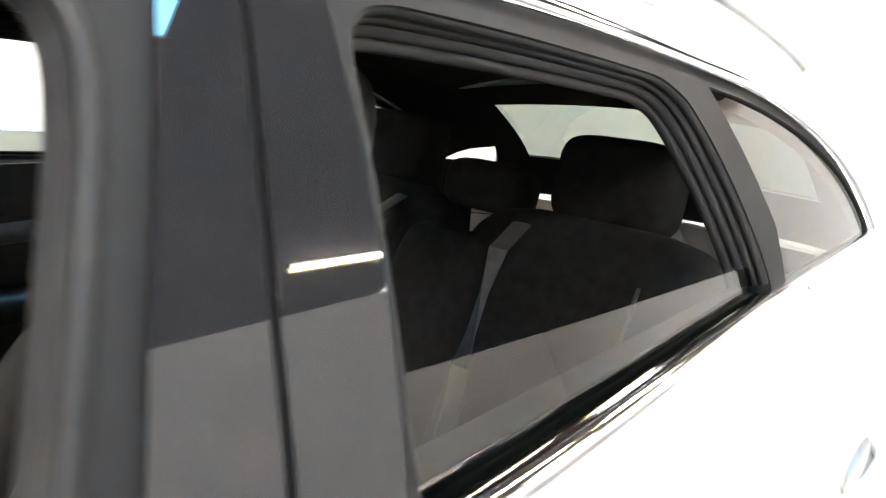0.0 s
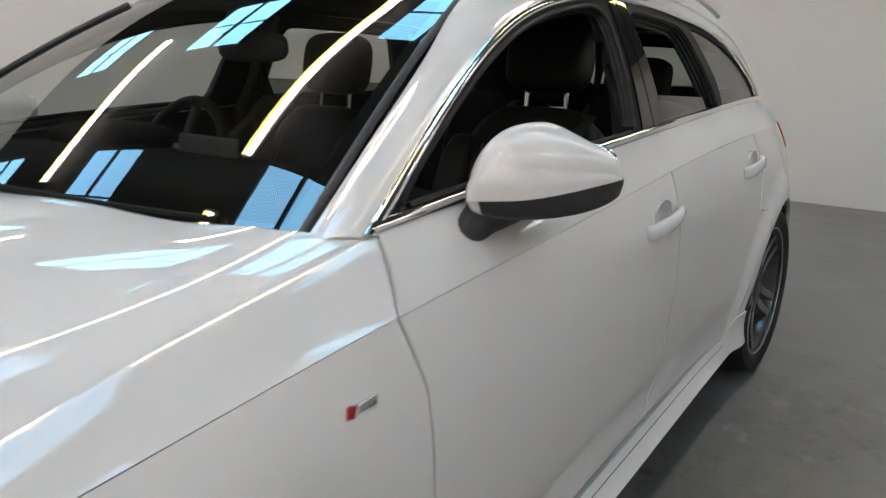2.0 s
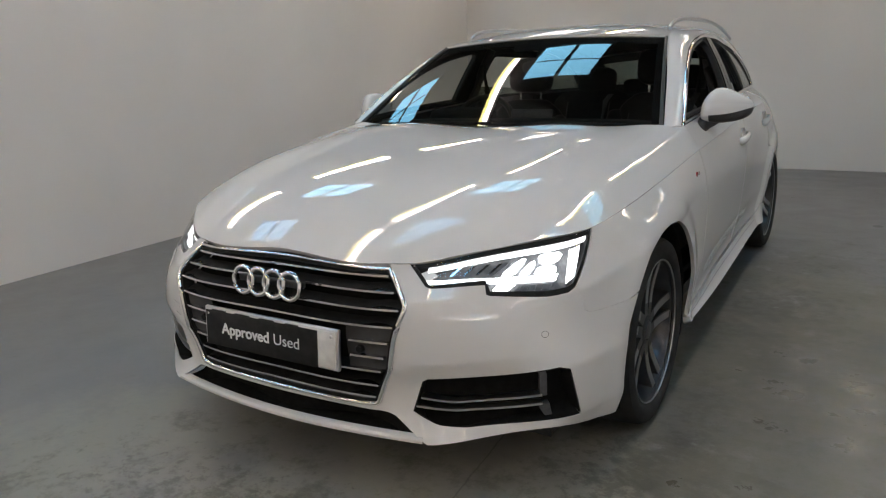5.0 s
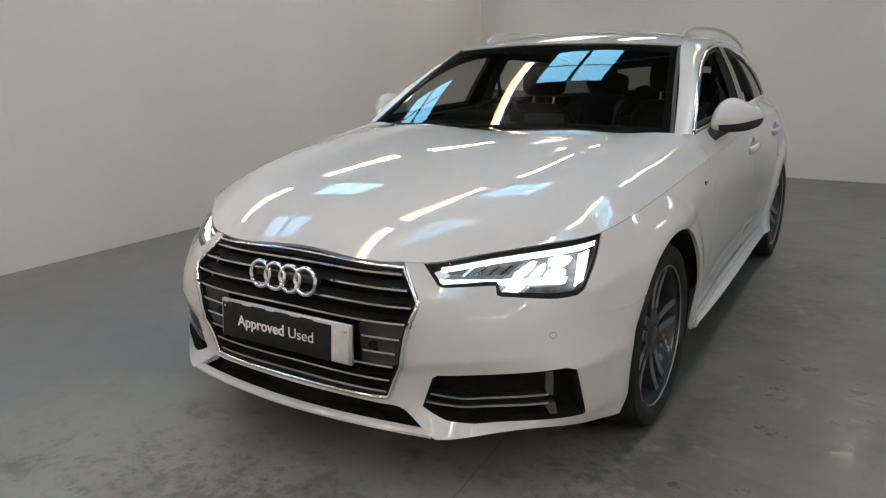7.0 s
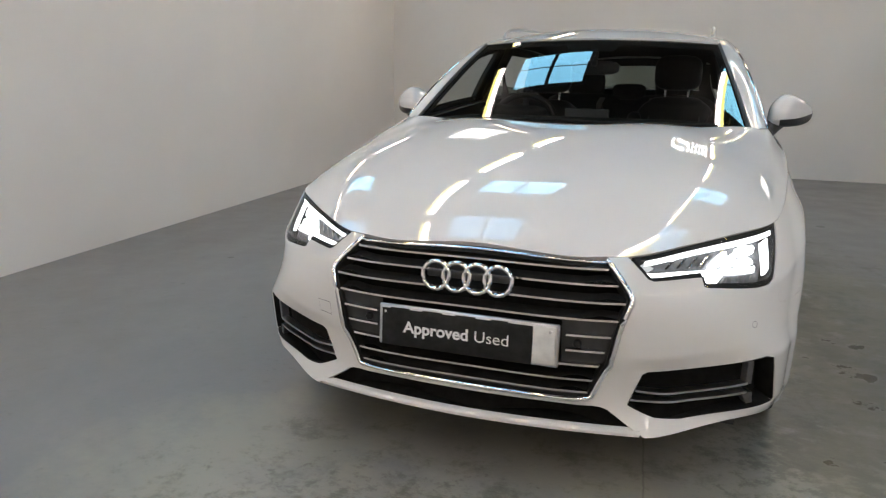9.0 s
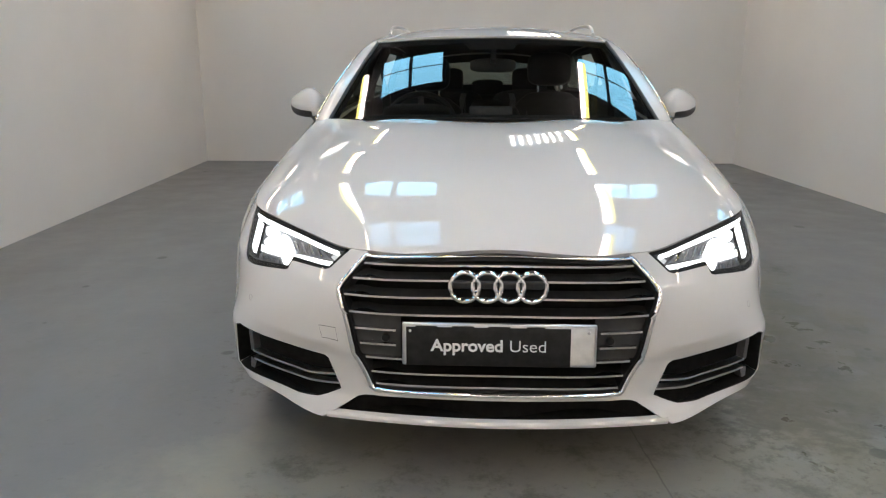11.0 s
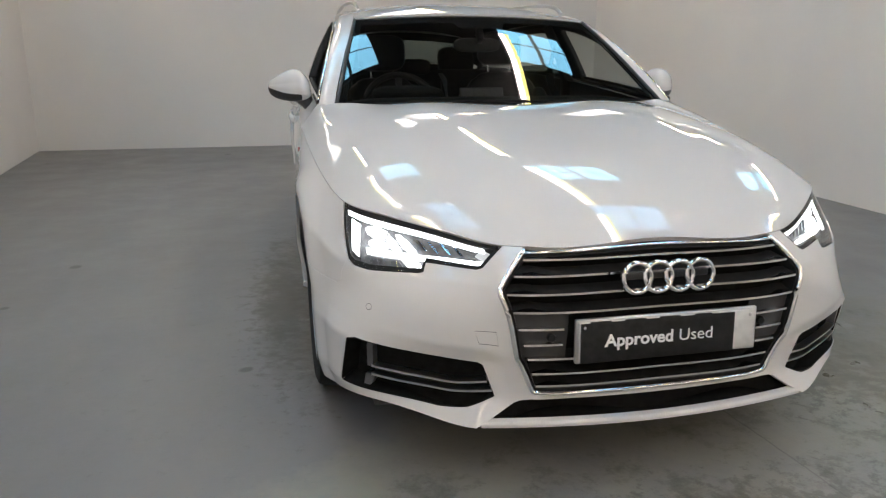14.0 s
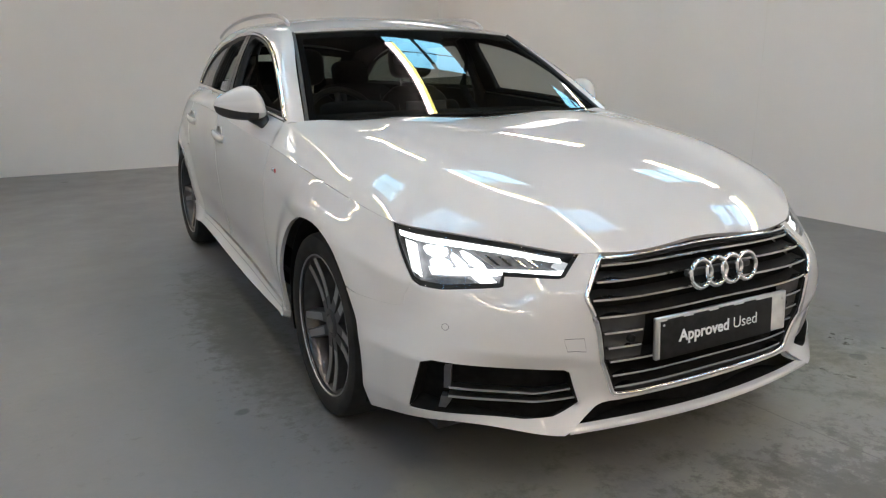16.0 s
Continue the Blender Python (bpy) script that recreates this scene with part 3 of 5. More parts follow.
def bonnet_base(x, y):
    """The bonnet: nearly flat in the middle, falling to the shoulder line; two fine creases run back on each side."""
    x, y = np.asarray(x, float), np.asarray(y, float)
    e, u = np.abs(x), (y + .2) / .7
    r = e / (.85 + .03 * u)
    inner, outer = .366 + .17 * (y + .85), .549 + .18 * (y + .656)
    z = _poly(_MIDDLE, u) + _poly(_CROWN, u) * r ** 2 + _poly(_SPREAD, u) * r ** 4 + _poly(_EDGE, u) * r ** 8
    z = z + _poly(_RIDGE, u) * _soft(e - inner, .012) + _poly(_OUTER, u) * _soft(e - outer, .02)
    return np.stack([x, y, z], -1)


# the front of the top line lies on the bonnet
LINES[6, :6, 2] = bonnet_base(LINES[6, :6, 0], LINES[6, :6, 1])[:, 2] - .001
FULL = np.concatenate([(LINES * [-1, 1, 1])[:, :0:-1], LINES], 1)
_u = np.concatenate([[0], np.cumsum(np.linalg.norm(np.diff(LINES[4], axis=0), axis=1))])
U = np.concatenate([-_u[:0:-1], _u])
V = np.array([0.0, 0.085, 0.20, 0.25, 0.31, 0.44, 0.57])
_along = spline(U, FULL.transpose(1, 0, 2))
_vn = len(V)
_CREASES = (0, 1, 2, 3, 5, _vn)


def _weights(v):
    """How much each line counts at height v: smooth all the way up, and with two sharp creases."""
    v = np.asarray(v, float)
    soft = np.stack([spline(V, np.eye(_vn)[k])(v) for k in range(_vn)], -1)
    hard = np.zeros_like(soft)
    for a, b in zip(_CREASES, _CREASES[1:]):
        last = min(b, _vn - 1)
        sel = (v >= V[a]) & (v <= V[last]) if a else v <= V[last]
        if b == _vn:
            sel = v >= V[a]
        rows = list(range(a, last + 1))
        for k in rows:
            hard[..., k] = np.where(sel, spline(V[rows], np.eye(len(rows))[k - a])(v), hard[..., k])
        hard[..., [k for k in range(_vn) if k not in rows]] = np.where(sel[..., None], 0, hard[..., [k for k in range(_vn) if k not in rows]])
    return soft, hard


def skin(s, v):
    """The lower body wrapped from rear to rear round the front: s along it in metres from the middle of the nose, v up.
    The creases fade out along the wings; the wheel arches carry a slight flare."""
    s = np.asarray(s, float)
    soft, hard = _weights(v)
    sharp = np.clip((1.42 - np.abs(s)) / .35, 0, 1) * np.clip((np.abs(s) - .44) / .06, 0, 1)
    sharp = (sharp * sharp * (3 - 2 * sharp))[..., None]
    p = np.einsum("nr,nrk->nk", soft + (hard - soft) * sharp, _along(s))
    for cy in (-.03, 2.80):
        d = np.hypot(p[:, 1] - cy, p[:, 2] - .335)
        w = np.clip((.505 - d) / .10, 0, 1)
        p[:, 0] += np.sign(p[:, 0]) * .016 * w * w * (3 - 2 * w)
    up = np.clip((np.asarray(v, float) - .42) / .15, 0, 1)
    over = np.clip(1 - np.abs(p[:, 1] - .02) / .52, 0, 1)
    p[:, 0] += np.sign(p[:, 0]) * .012 * 4 * up * (1 - up) * over * over * (3 - 2 * over)
    return p


_S, _VV = np.meshgrid(np.linspace(0, U[-1], 1400), np.linspace(0, V[-1], 120))
_S, _VV = _S.ravel(), _VV.ravel()
_P = skin(_S, _VV)


def locate(points, axis):
    """The (s, v) on the left half of the skin of points given as (x, z) at the front (axis 0) or (y, z) at the side (axis 1)."""
    out = []
    for a, z in points:
        sel = (_S < 2.2) if axis == 0 else (_S > 1.05) & (_S < U[-1] - 0.9)
        d = (_P[:, axis] - a) ** 2 + (_P[:, 2] - z) ** 2 + (~sel) * 9
        i = int(np.argmin(d))
        q = np.array([_S[i], _VV[i]])
        for _ in range(4):
            e = 1e-4
            p0, p1, p2 = skin(np.array([q[0], q[0] + e, q[0]]), np.array([q[1], q[1], q[1] + e]))
            j = np.array([[p1[axis] - p0[axis], p2[axis] - p0[axis]], [p1[2] - p0[2], p2[2] - p0[2]]]) / e
            step = np.linalg.lstsq(j, np.array([a - p0[axis], z - p0[2]]), rcond=None)[0]
            q = q + np.clip(step, -0.02, 0.02)
        out.append((q[0], min(q[1], V[-1])))
    return out


def top_run(s0, s1, n=20):
    return [(s, V[-1]) for s in np.linspace(s0, s1, n)]


_e = skin(np.linspace(0, U[-1], 4000), np.full(4000, V[-1]))
_es = np.linspace(0, U[-1], 4000)
_side = _es < U[-1] - 0.75


def edge_x(y):
    return np.interp(y, _e[_side, 1], _e[_side, 0])


def edge_z(y):
    return np.interp(y, _e[_side, 1], _e[_side, 2])


def edge_s(y):
    return float(np.interp(y, _e[_side, 1], _es[_side]))


def bonnet(x, y):
    """The bonnet, drawn down to meet the shoulder line exactly."""
    p = bonnet_base(x, y)
    xe = edge_x(p[..., 1])
    miss = edge_z(p[..., 1]) - bonnet_base(xe, p[..., 1])[..., 2]
    p[..., 2] += np.where(p[..., 1] > -.5, miss * np.clip((np.abs(p[..., 0]) - xe + .16) / .16, 0, 1) ** 2, 0)
    e, ze = np.abs(p[..., 0]), edge_z(p[..., 1])
    k = np.clip((e - .815) / np.maximum(xe - .815, .02), 0, 1)
    top = .9976 + .1575 * (p[..., 1] - .5) + .1049 * (p[..., 1] - .5) ** 2 - .2563 * (e - .75) - .3555 * (e - .75) ** 2
    goal = top + (ze - top) * (k - .35 * k * (1 - k))
    wy, wx = np.clip((p[..., 1] + .05) / .57, 0, 1), np.clip((e - .45) / .34, 0, 1)
    w = wy * wy * (3 - 2 * wy) * wx * wx * (3 - 2 * wx)
    p[..., 2] += w * (goal - p[..., 2])
    return p


_belt = spline([.3, .566, 1.0, 1.60, 2.296, 2.72, 3.05, 3.37], np.array([(.820, .975), (.814, .992), (.812, 1.018), (.800, 1.042), (.757, 1.061), (.718, 1.062), (.676, 1.055), (.61, 1.035)]))


def drawn_in(y):
    """How far the glasshouse draws in and back behind the centre pillar: an offset for each y."""
    w = np.clip((np.asarray(y, float) - 1.68) / .58, 0, 1)
    w = w * w * (3 - 2 * w)
    return w[..., None] * np.array([-.042, .120, -.016])


def shoulder(y, w):
    """Between the shoulder line (w = 0) and the window ledge (w = 1)."""
    y, w = np.asarray(y, float), np.asarray(w, float) / 0.12
    b = _belt(y)
    x = edge_x(y) + (b[..., 0] - edge_x(y)) * w + 0.006 * np.sin(np.pi * np.clip(w, 0, 1))
    z = edge_z(y) + (b[..., 1] - edge_z(y)) * w
    return np.stack([x, y, z], -1) + drawn_in(y) * (np.clip(w, 0, 1.2) ** 1.5)[..., None]


def flank(y, z):
    """The surface of the side windows."""
    y, z = np.asarray(y, float), np.asarray(z, float)
    b = _belt(y)
    d = z - b[..., 1]
    return np.stack([b[..., 0] - .30 * d - .55 * np.abs(d) * d, y, z], -1) + drawn_in(y)


# window outline (y, z) on the flank, and the edge of the windscreen and roof above it
WINDOW_TOP = [(.57, .996), (.77, 1.126), (.98, 1.234), (1.21, 1.309), (1.51, 1.350), (1.87, 1.356), (2.28, 1.336), (2.63, 1.274), (2.88, 1.178), (3.05, 1.060)]
ROOF_EDGE = [(.750, .508, .994), (.703, .70, 1.113), (.650, .90, 1.234), (.594, 1.116, 1.351), (.572, 1.43, 1.392), (.560, 1.86, 1.406), (.550, 2.32, 1.392), (.536, 2.77, 1.343), (.528, 3.08, 1.275), (.56, 3.34, 1.09)]
_tk = np.linspace(0, 3.4, 10)
_wt = spline(_tk, np.array(WINDOW_TOP))
_re = spline(_tk, np.array(ROOF_EDGE))


def cant(t, w):
    """The painted frame between the side windows and the windscreen or roof: t along it, w across."""
    t, w = np.asarray(t, float), np.asarray(w, float) / 0.1
    yz = _wt(t)
    a = flank(yz[..., 0], yz[..., 1])
    b = _re(t)
    p = a + (b - a) * w[..., None]
    bulge = 0.016 * np.sin(np.pi * np.clip(w, 0, 1))
    p[..., 0] += bulge * 0.7
    p[..., 2] += bulge * 0.6
    return p


def screen(a, b):
    """The windscreen: a across from -0.752 to 0.752, b up from 0 to 0.73."""
    a, b = np.asarray(a, float) / .752, np.asarray(b, float) / .73
    q = a * a
    lo = np.stack([a * .750, 0.3849 + 0.1256 * q + 0.0267 * q * (q - 1), 1.0032 - 0.0128 * q], -1)
    hi = np.stack([a * .594, 1.0480 + 0.0683 * q + 0.0110 * q * (q - 1), 1.3746 - 0.0237 * q], -1)
    p = lo + (hi - lo) * b[..., None]
    v = np.clip(b, -.1, 1.1)
    k = (0.0137 - 0.0013 * q - 0.0055 * q * (q - 1)) * np.sin(np.pi * v) - 0.0015 * np.sin(2 * np.pi * v)
    p[..., 1] -= k * .55
    p[..., 2] += k * .84
    return p


_rz = spline([.95, 1.046, 1.2, 1.51, 1.91, 2.42, 2.92, 3.14], [1.352, 1.377, 1.411, 1.445, 1.455, 1.439, 1.384, 1.330])
_rex = spline([.95] + [p[1] for p in ROOF_EDGE[3:9]], np.array([(.60, 1.325)] + [(p[0], p[2]) for p in ROOF_EDGE[3:9]]))


def roof_skin(x, y):
    x, y = np.asarray(x, float), np.asarray(y, float)
    e = _rex(y)
    zc = _rz(y)
    return np.stack([x, y, zc - (zc - e[..., 1]) * np.clip(np.abs(x) / e[..., 0], 0, 1.1) ** 2.4], -1)


def tailgate_skin(a, b):
    """The tailgate: a across (-1 to 1), b down from the roof (0) to the shoulder line (0.5)."""
    a, b = np.asarray(a, float), np.asarray(b, float) / 0.5
    e = np.abs(a)
    top = np.stack([a * .53, 3.14 - .06 * e ** 2, 1.325 - .05 * e ** 2], -1)
    mid = np.stack([a * .555, 3.49 - .15 * e ** 2.5, 1.08 + 0 * a], -1)
    low = np.stack([a * .655, 3.60 - .24 * e ** 2.5, .925 + .015 * e], -1)
    w = b[..., None]
    return top * (1 - w) * (1 - 2 * w) + mid * 4 * w * (1 - w) + low * w * (2 * w - 1)


# ---- the estate car: outlines on those surfaces ----
def arc(cy, cz, r, a0, a1, n=22):
    return [(cy + r * math.cos(radians(a0 + (a1 - a0) * i / n)), cz + r * math.sin(radians(a0 + (a1 - a0) * i / n))) for i in range(n + 1)]


LAMP_LOW = [(.816, .642), (.804, .630), (.765, .626), (.640, .640), (.629, .644), (.619, .667), (.499, .665), (.484, .670), (.426, .720)]
lamp_low = locate(LAMP_LOW, 0)
S_LAMP_IN, S_LAMP_OUT = lamp_low[-1][0], edge_s(-.442)
s_gr = locate([(.374, .716)], 0)[0]
GRILLE_HALF = [(.376, .718), (.456, .627), (.456, .611), (.366, .334), (.352, .322), (.30, .318), (0, .317)]
grille_half = locate(GRILLE_HALF[:-1], 0) + [(0.0, locate([(0.0, .317)], 0)[0][1])]
REAR_ARCH_Y = 2.80
car = tagged(empty("estate_car"), "white estate car with lit headlights standing on the concrete floor", "car")


def smaller(loop, d):
    return [tuple(p) for p in inset(loop, d)]


def inset(loop, d=0.002):
    """The loop drawn in by d, for the gaps between panels."""
    loop = np.array(loop, float)
    area = np.sum(loop[:, 0] * np.roll(loop[:, 1], -1) - np.roll(loop[:, 0], -1) * loop[:, 1])
    t = np.roll(loop, -1, 0) - np.roll(loop, 1, 0)
    t /= np.maximum(np.linalg.norm(t, axis=1), 1e-9)[:, None]
    n = np.stack([-t[:, 1], t[:, 0]], 1) * (1 if area > 0 else -1)
    return loop + n * d


def snug(loop, d):
    """Drawn in by d, but left almost closed along the shoulder crease."""
    q = inset(loop, d)
    q[np.array(loop)[:, 1] > V[-1] - .001, 1] = V[-1] - .0004
    return q


# front bumper
half = [(s_gr[0] + .004, V[-1])] + top_run(s_gr[0] + .012, S_LAMP_IN, 4) + lamp_low[::-1][1:]
half += locate([(-.571, .600), (-.564, .573), (-.548, .563), (-.50, .560), (-.45, .560)], 1)
half += locate(arc(-.03, .337, .386, 143, 190, 14), 1)
half += [(locate([(-.40, .30)], 1)[0][0] - .02, .0)]
_low = skin(np.linspace(0, 1.2, 600), np.zeros(600))
S_TIP = float(np.interp(.512, _low[:, 0], np.linspace(0, 1.2, 600)))
V_SLOT = locate([(0.0, .306)], 0)[0][1]
slot_top = locate([(.405, .298), (.385, .305), (.36, .307)], 0)
bottom = [(s, 0.0) for s in np.linspace(half[-1][0] - .04, S_TIP, 12)] + slot_top + [(s, V_SLOT) for s in np.linspace(slot_top[-1][0] - .03, 0, 10)]
ring = half + bottom + [(-s, v) for s, v in bottom[:-1][::-1]] + [(-s, v) for s, v in half[::-1]]
ring += [(-s, v) for s, v in grille_half] + grille_half[:-1][::-1]
INTAKE = [(.836, .430), (.812, .440), (.504, .418), (.490, .410), (.455, .314), (.53, .281), (.60, .274), (.846, .276), (.850, .286)]
intake = locate(INTAKE, 0)
slot_half = [(0.0, V_SLOT + .01)] + [(slot_top[0][0], slot_top[0][1] + .01), (S_TIP - .012, .014), (S_TIP - .05, .002), (0.0, .0)]
slot = slot_half + [(-s, v) for s, v in slot_half[::-1]][1:-1]
bumper = sheet_part("front_bumper", panel(inset(ring, .0004), skin, 0.016, [intake, [(-s, v) for s, v in intake]], 0.012), PAINT, car)

# wings
wing = top_run(S_LAMP_OUT + .002, edge_s(.524), 30)
wing += locate([(.556, .80), (.560, .60), (.545, .42), (.51, .285)], 1)
wing += locate(arc(-.03, .337, .386, -8, 142, 34), 1)
wing += locate([(-.45, .560), (-.50, .560), (-.548, .563), (-.564, .573), (-.571, .600)], 1) + lamp_low[:1]
both_sheets("wing", panel(inset(wing, .0004), skin, 0.018, thick=0.014), PAINT, (car, car))

# a painted backing added behind the joint of wing and bumper to lighten the gap
backing = locate([(-.38, .572), (-.45, .572), (-.535, .574), (-.552, .584), (-.558, .605), (-.585, .605), (-.578, .570), (-.555, .551), (-.50, .548), (-.38, .548)], 1)
both_sheets("seam_backing", panel(backing, skin, 0.012, thick=0, offset=-.0025), PAINT, (car, car))

# bonnet
hood = [(float(p[0]), float(p[1])) for p in skin(np.linspace(0, edge_s(.5255), 64), np.full(64, V[-1]))]
hood += [(.8545, .5475), (.8155, .5685), (.757, .506)]
hood += [(x, .368 + .123 * (x / .75) ** 2) for x in np.linspace(.72, 0, 16)]
hood = hood[:-1] + [(-x, y) for x, y in hood[::-1]][:-1]
sheet_part("bonnet", panel(inset(hood, .0008), bonnet, 0.016, thick=0.016), PAINT, car)

# doors, from the sill to the window ledge
HOLE = (.046, .030)  # half width and height of the hollow behind each handle


def hollow(y, z):
    return locate([(y + HOLE[0] * math.cos(a), z + HOLE[1] * math.sin(a)) for a in (2 * math.pi * j / 24 for j in range(24))], 1)


doors = []
for k, (low, high) in enumerate((
        (locate([(.513, .285), (.548, .42), (.563, .60), (.559, .80)], 1) + top_run(edge_s(.528), edge_s(1.562), 30) + locate([(1.582, .83), (1.585, .65), (1.57, .45), (1.54, .31)], 1),
         [(.528, 0), (.57, .119)] + [(y, .119) for y in np.linspace(.61, 1.595, 20)] + [(1.562, 0)]),
        (locate([(1.545, .31), (1.575, .45), (1.59, .65), (1.587, .83)], 1) + top_run(edge_s(1.567), edge_s(2.42), 30) + locate([(2.44, .85), (2.43, .72)], 1) + locate(arc(REAR_ARCH_Y, .33, .43, 120, 175, 14), 1) + locate([(2.33, .31)], 1),
         [(1.567, 0), (1.60, .119)] + [(y, .119) for y in np.linspace(1.62, 2.40, 16)] + [(2.42, 0)]))):
    sheets = joined(panel(snug(low, .0013), skin, 0.02, [hollow(*((1.462, .876), (2.322, .898))[k])]), panel(inset(high, .0005), shoulder, 0.02, thick=0.0))
    pair = []
    for side in (1, -1):
        door = empty(("front_door", "rear_door")[k], car)
        sheet_part("door_skin", sheets if side > 0 else mirrored(sheets), PAINT, door)
        pair.append(door)
    doors.append(pair)

# door jambs behind the gaps
for y0, y1, low in ((.50, .60, .31), (1.53, 1.63, .34), (2.385, 2.475, .68)):
    zs = np.linspace(low, .80, 5)
    jamb = locate([(y0, z) for z in zs], 1) + top_run(edge_s(y0), edge_s(y1), 4) + locate([(y1, z) for z in zs[::-1]], 1)
    upper = [(y0, 0), (y1, 0), (y1, .115), (y0 + .04 if y0 < 1 else y0, .115)]
    both_sheets("door_jamb", joined(panel(jamb, skin, 0.03, thick=0, offset=-.006), panel(upper, shoulder, 0.03, thick=0, offset=-.006)), PAINT, (car, car))

# rear quarters, rear bumper, sills
quarter = top_run(edge_s(2.425), U[-1] - .45, 30) + [(U[-1] - .45, .02)] + [(locate([(3.2, .35)], 1)[0][0], .03)] + locate(arc(REAR_ARCH_Y, .33, .372, -5, 184, 36), 1)
quarter += locate(arc(REAR_ARCH_Y, .33, .425, 184, 121, 14), 1) + locate([(2.435, .72), (2.445, .85)], 1)
ledge = [(2.425, 0), (2.405, .119)] + [(y, .119) for y in np.linspace(2.45, 3.34, 18)] + [(3.34, 0)]
both_sheets("rear_quarter", joined(panel(snug(quarter, .002), skin, 0.024), panel(ledge, shoulder, 0.024, thick=0)), PAINT, (car, car))
rear = [(s, 0.01) for s in np.linspace(U[-1] - .448, U[-1], 10)] + [(s, V[-1]) for s in np.linspace(U[-1], U[-1] - .448, 10)]
rear = panel(rear, skin, 0.03)
sheet_part("rear_bumper", joined(rear, mirrored(rear)), PAINT, car)
sill = [(edge_s(.385), .030), (edge_s(.40), .012), (edge_s(.43), .002)] + [(s, 0.0) for s in np.linspace(edge_s(.48), edge_s(2.44), 30)] + [(edge_s(2.44), .12), (edge_s(2.36), .12), (edge_s(2.30), .080)] + [(s, .075) for s in np.linspace(edge_s(2.26), edge_s(.41), 30)] + [(edge_s(.385), .060)]
both_sheets("side_sill", panel(sill, skin, 0.02, thick=0.03, offset=0.005), PAINT, (car, car))

# roof, pillars, tailgate
both_sheets("window_surround", panel([(-.03, 0.0), (3.4, 0.0), (3.4, .1), (-.03, .1)], cant, 0.014, thick=0.006), PAINT, (car, car))
rloop = [(x, 1.049 + .070 * (x / .594) ** 2) for x in np.linspace(-.591, .591, 25)] + [(float(_rex(y)[0]), y) for y in np.linspace(1.17, 3.08, 30)]
rloop += [(x, 3.14 - .06 * (x / .53) ** 2) for x in np.linspace(.50, -.50, 15)] + [(-float(_rex(y)[0]), y) for y in np.linspace(3.08, 1.17, 30)]
sheet_part("roof", panel(rloop, roof_skin, 0.025), PAINT, car)
tg = [(-1, 0), (-.5, 0), (0, 0), (.5, 0), (1, 0), (1.0, .5), (0, .5), (-1, .5)]
tgw = [(-.86, .05), (.86, .05), (.84, .26), (-.84, .26)]
sheet_part("tailgate", panel(tg, tailgate_skin, 0.04, [tgw], 0), PAINT, car)
sheet_part("rear_window_pane", panel(tgw, tailgate_skin, 0.05, thick=0, offset=-.002), TINTED, car)

tail = top_run(edge_s(3.20), U[-1] - .46, 12) + [(U[-1] - .46, .46), (edge_s(3.24), .47)]
both_sheets("tail_light", panel(smaller(tail, .004), skin, 0.02, thick=0.01, offset=.004), RED, (car, car), "red rear lamp")


# ---- the estate car: windows ----
def pane(name, sheet, material, parent, label=""):
    ob = sheet_part(name, sheet, material, parent, label)
    ob.visible_shadow = False
    return ob


def belt_z(y):
    return float(_belt(y)[1])


def window_z(y):
    t = np.linspace(0, 3.4, 800)
    q = _wt(t)
    return float(np.interp(y, q[:, 0], q[:, 1]))


SCREEN_LOOP = [(x, -.02) for x in np.linspace(-.752, .752, 25)] + [(.752, .73), (.4, .73), (0, .73), (-.4, .73), (-.752, .73)]
pane("windscreen", panel(SCREEN_LOOP, screen, 0.04, thick=0, offset=-.004), GLASS, car, "windscreen reflecting the roof lights")
band = 0.045
inner = [(-.752 + band, .02), (.752 - band, .02), (.752 - band * 1.2, .66), (.16, .66), (.13, .60), (-.13, .60), (-.16, .66), (-.752 + band * 1.2, .66)]
outer = [(x, -.03) for x in np.linspace(-.757, .757, 21)] + [(x, .735) for x in np.linspace(.757, -.757, 21)]
sheet_part("screen_border", panel(outer, screen, 0.03, [inner], 0, offset=-.0065), GLOSS_BLACK, car)
for s in (1, -1):
    side_edge = screen(np.full(14, s * .742), np.linspace(-.01, .715, 14)) + np.array([0, -.001, .002])
    part("screen_seal", sweep(side_edge.tolist(), .0075, 8), PLASTIC, car, "black rubber windscreen seal")

# upper outline of the side windows, front to rear, a little below the painted surround
def under(y, d):
    return window_z(y) - d


FRONT_OPEN = [(.62, belt_z(.62) + .012)] + [(y, belt_z(y) + .012) for y in np.linspace(.7, 1.478, 10)] + [(1.505, 1.12), (1.527, 1.20), (1.544, 1.26), (1.548, 1.300), (1.530, 1.326), (1.48, 1.334)] + [(y, under(y, .016)) for y in np.linspace(1.41, .67, 18)]
REAR_OPEN = [(1.668, belt_z(1.7) + .004)] + [(y, belt_z(y) + .004) for y in np.linspace(1.73, 2.25, 10)] + [(2.268, 1.080), (2.20, 1.215), (2.152, 1.295), (2.128, 1.312)] + [(y, under(y, .024)) for y in np.linspace(2.09, 1.73, 8)] + [(1.703, 1.318), (1.694, 1.29), (1.684, 1.2)]
QUARTER_OPEN = [(y, belt_z(y) + .010) for y in np.linspace(2.325, 3.00, 12)] + [(y, under(y, .016)) for y in np.linspace(2.99, 2.225, 16)] + [(2.275, 1.24), (2.326, 1.15)]


def rounded(loop, times=2):
    for _ in range(times):
        q = np.array(loop, float)
        nxt = np.roll(q, -1, 0)
        loop = np.stack([.75 * q + .25 * nxt, .25 * q + .75 * nxt], 1).reshape(-1, 2)
    return [tuple(p) for p in loop]


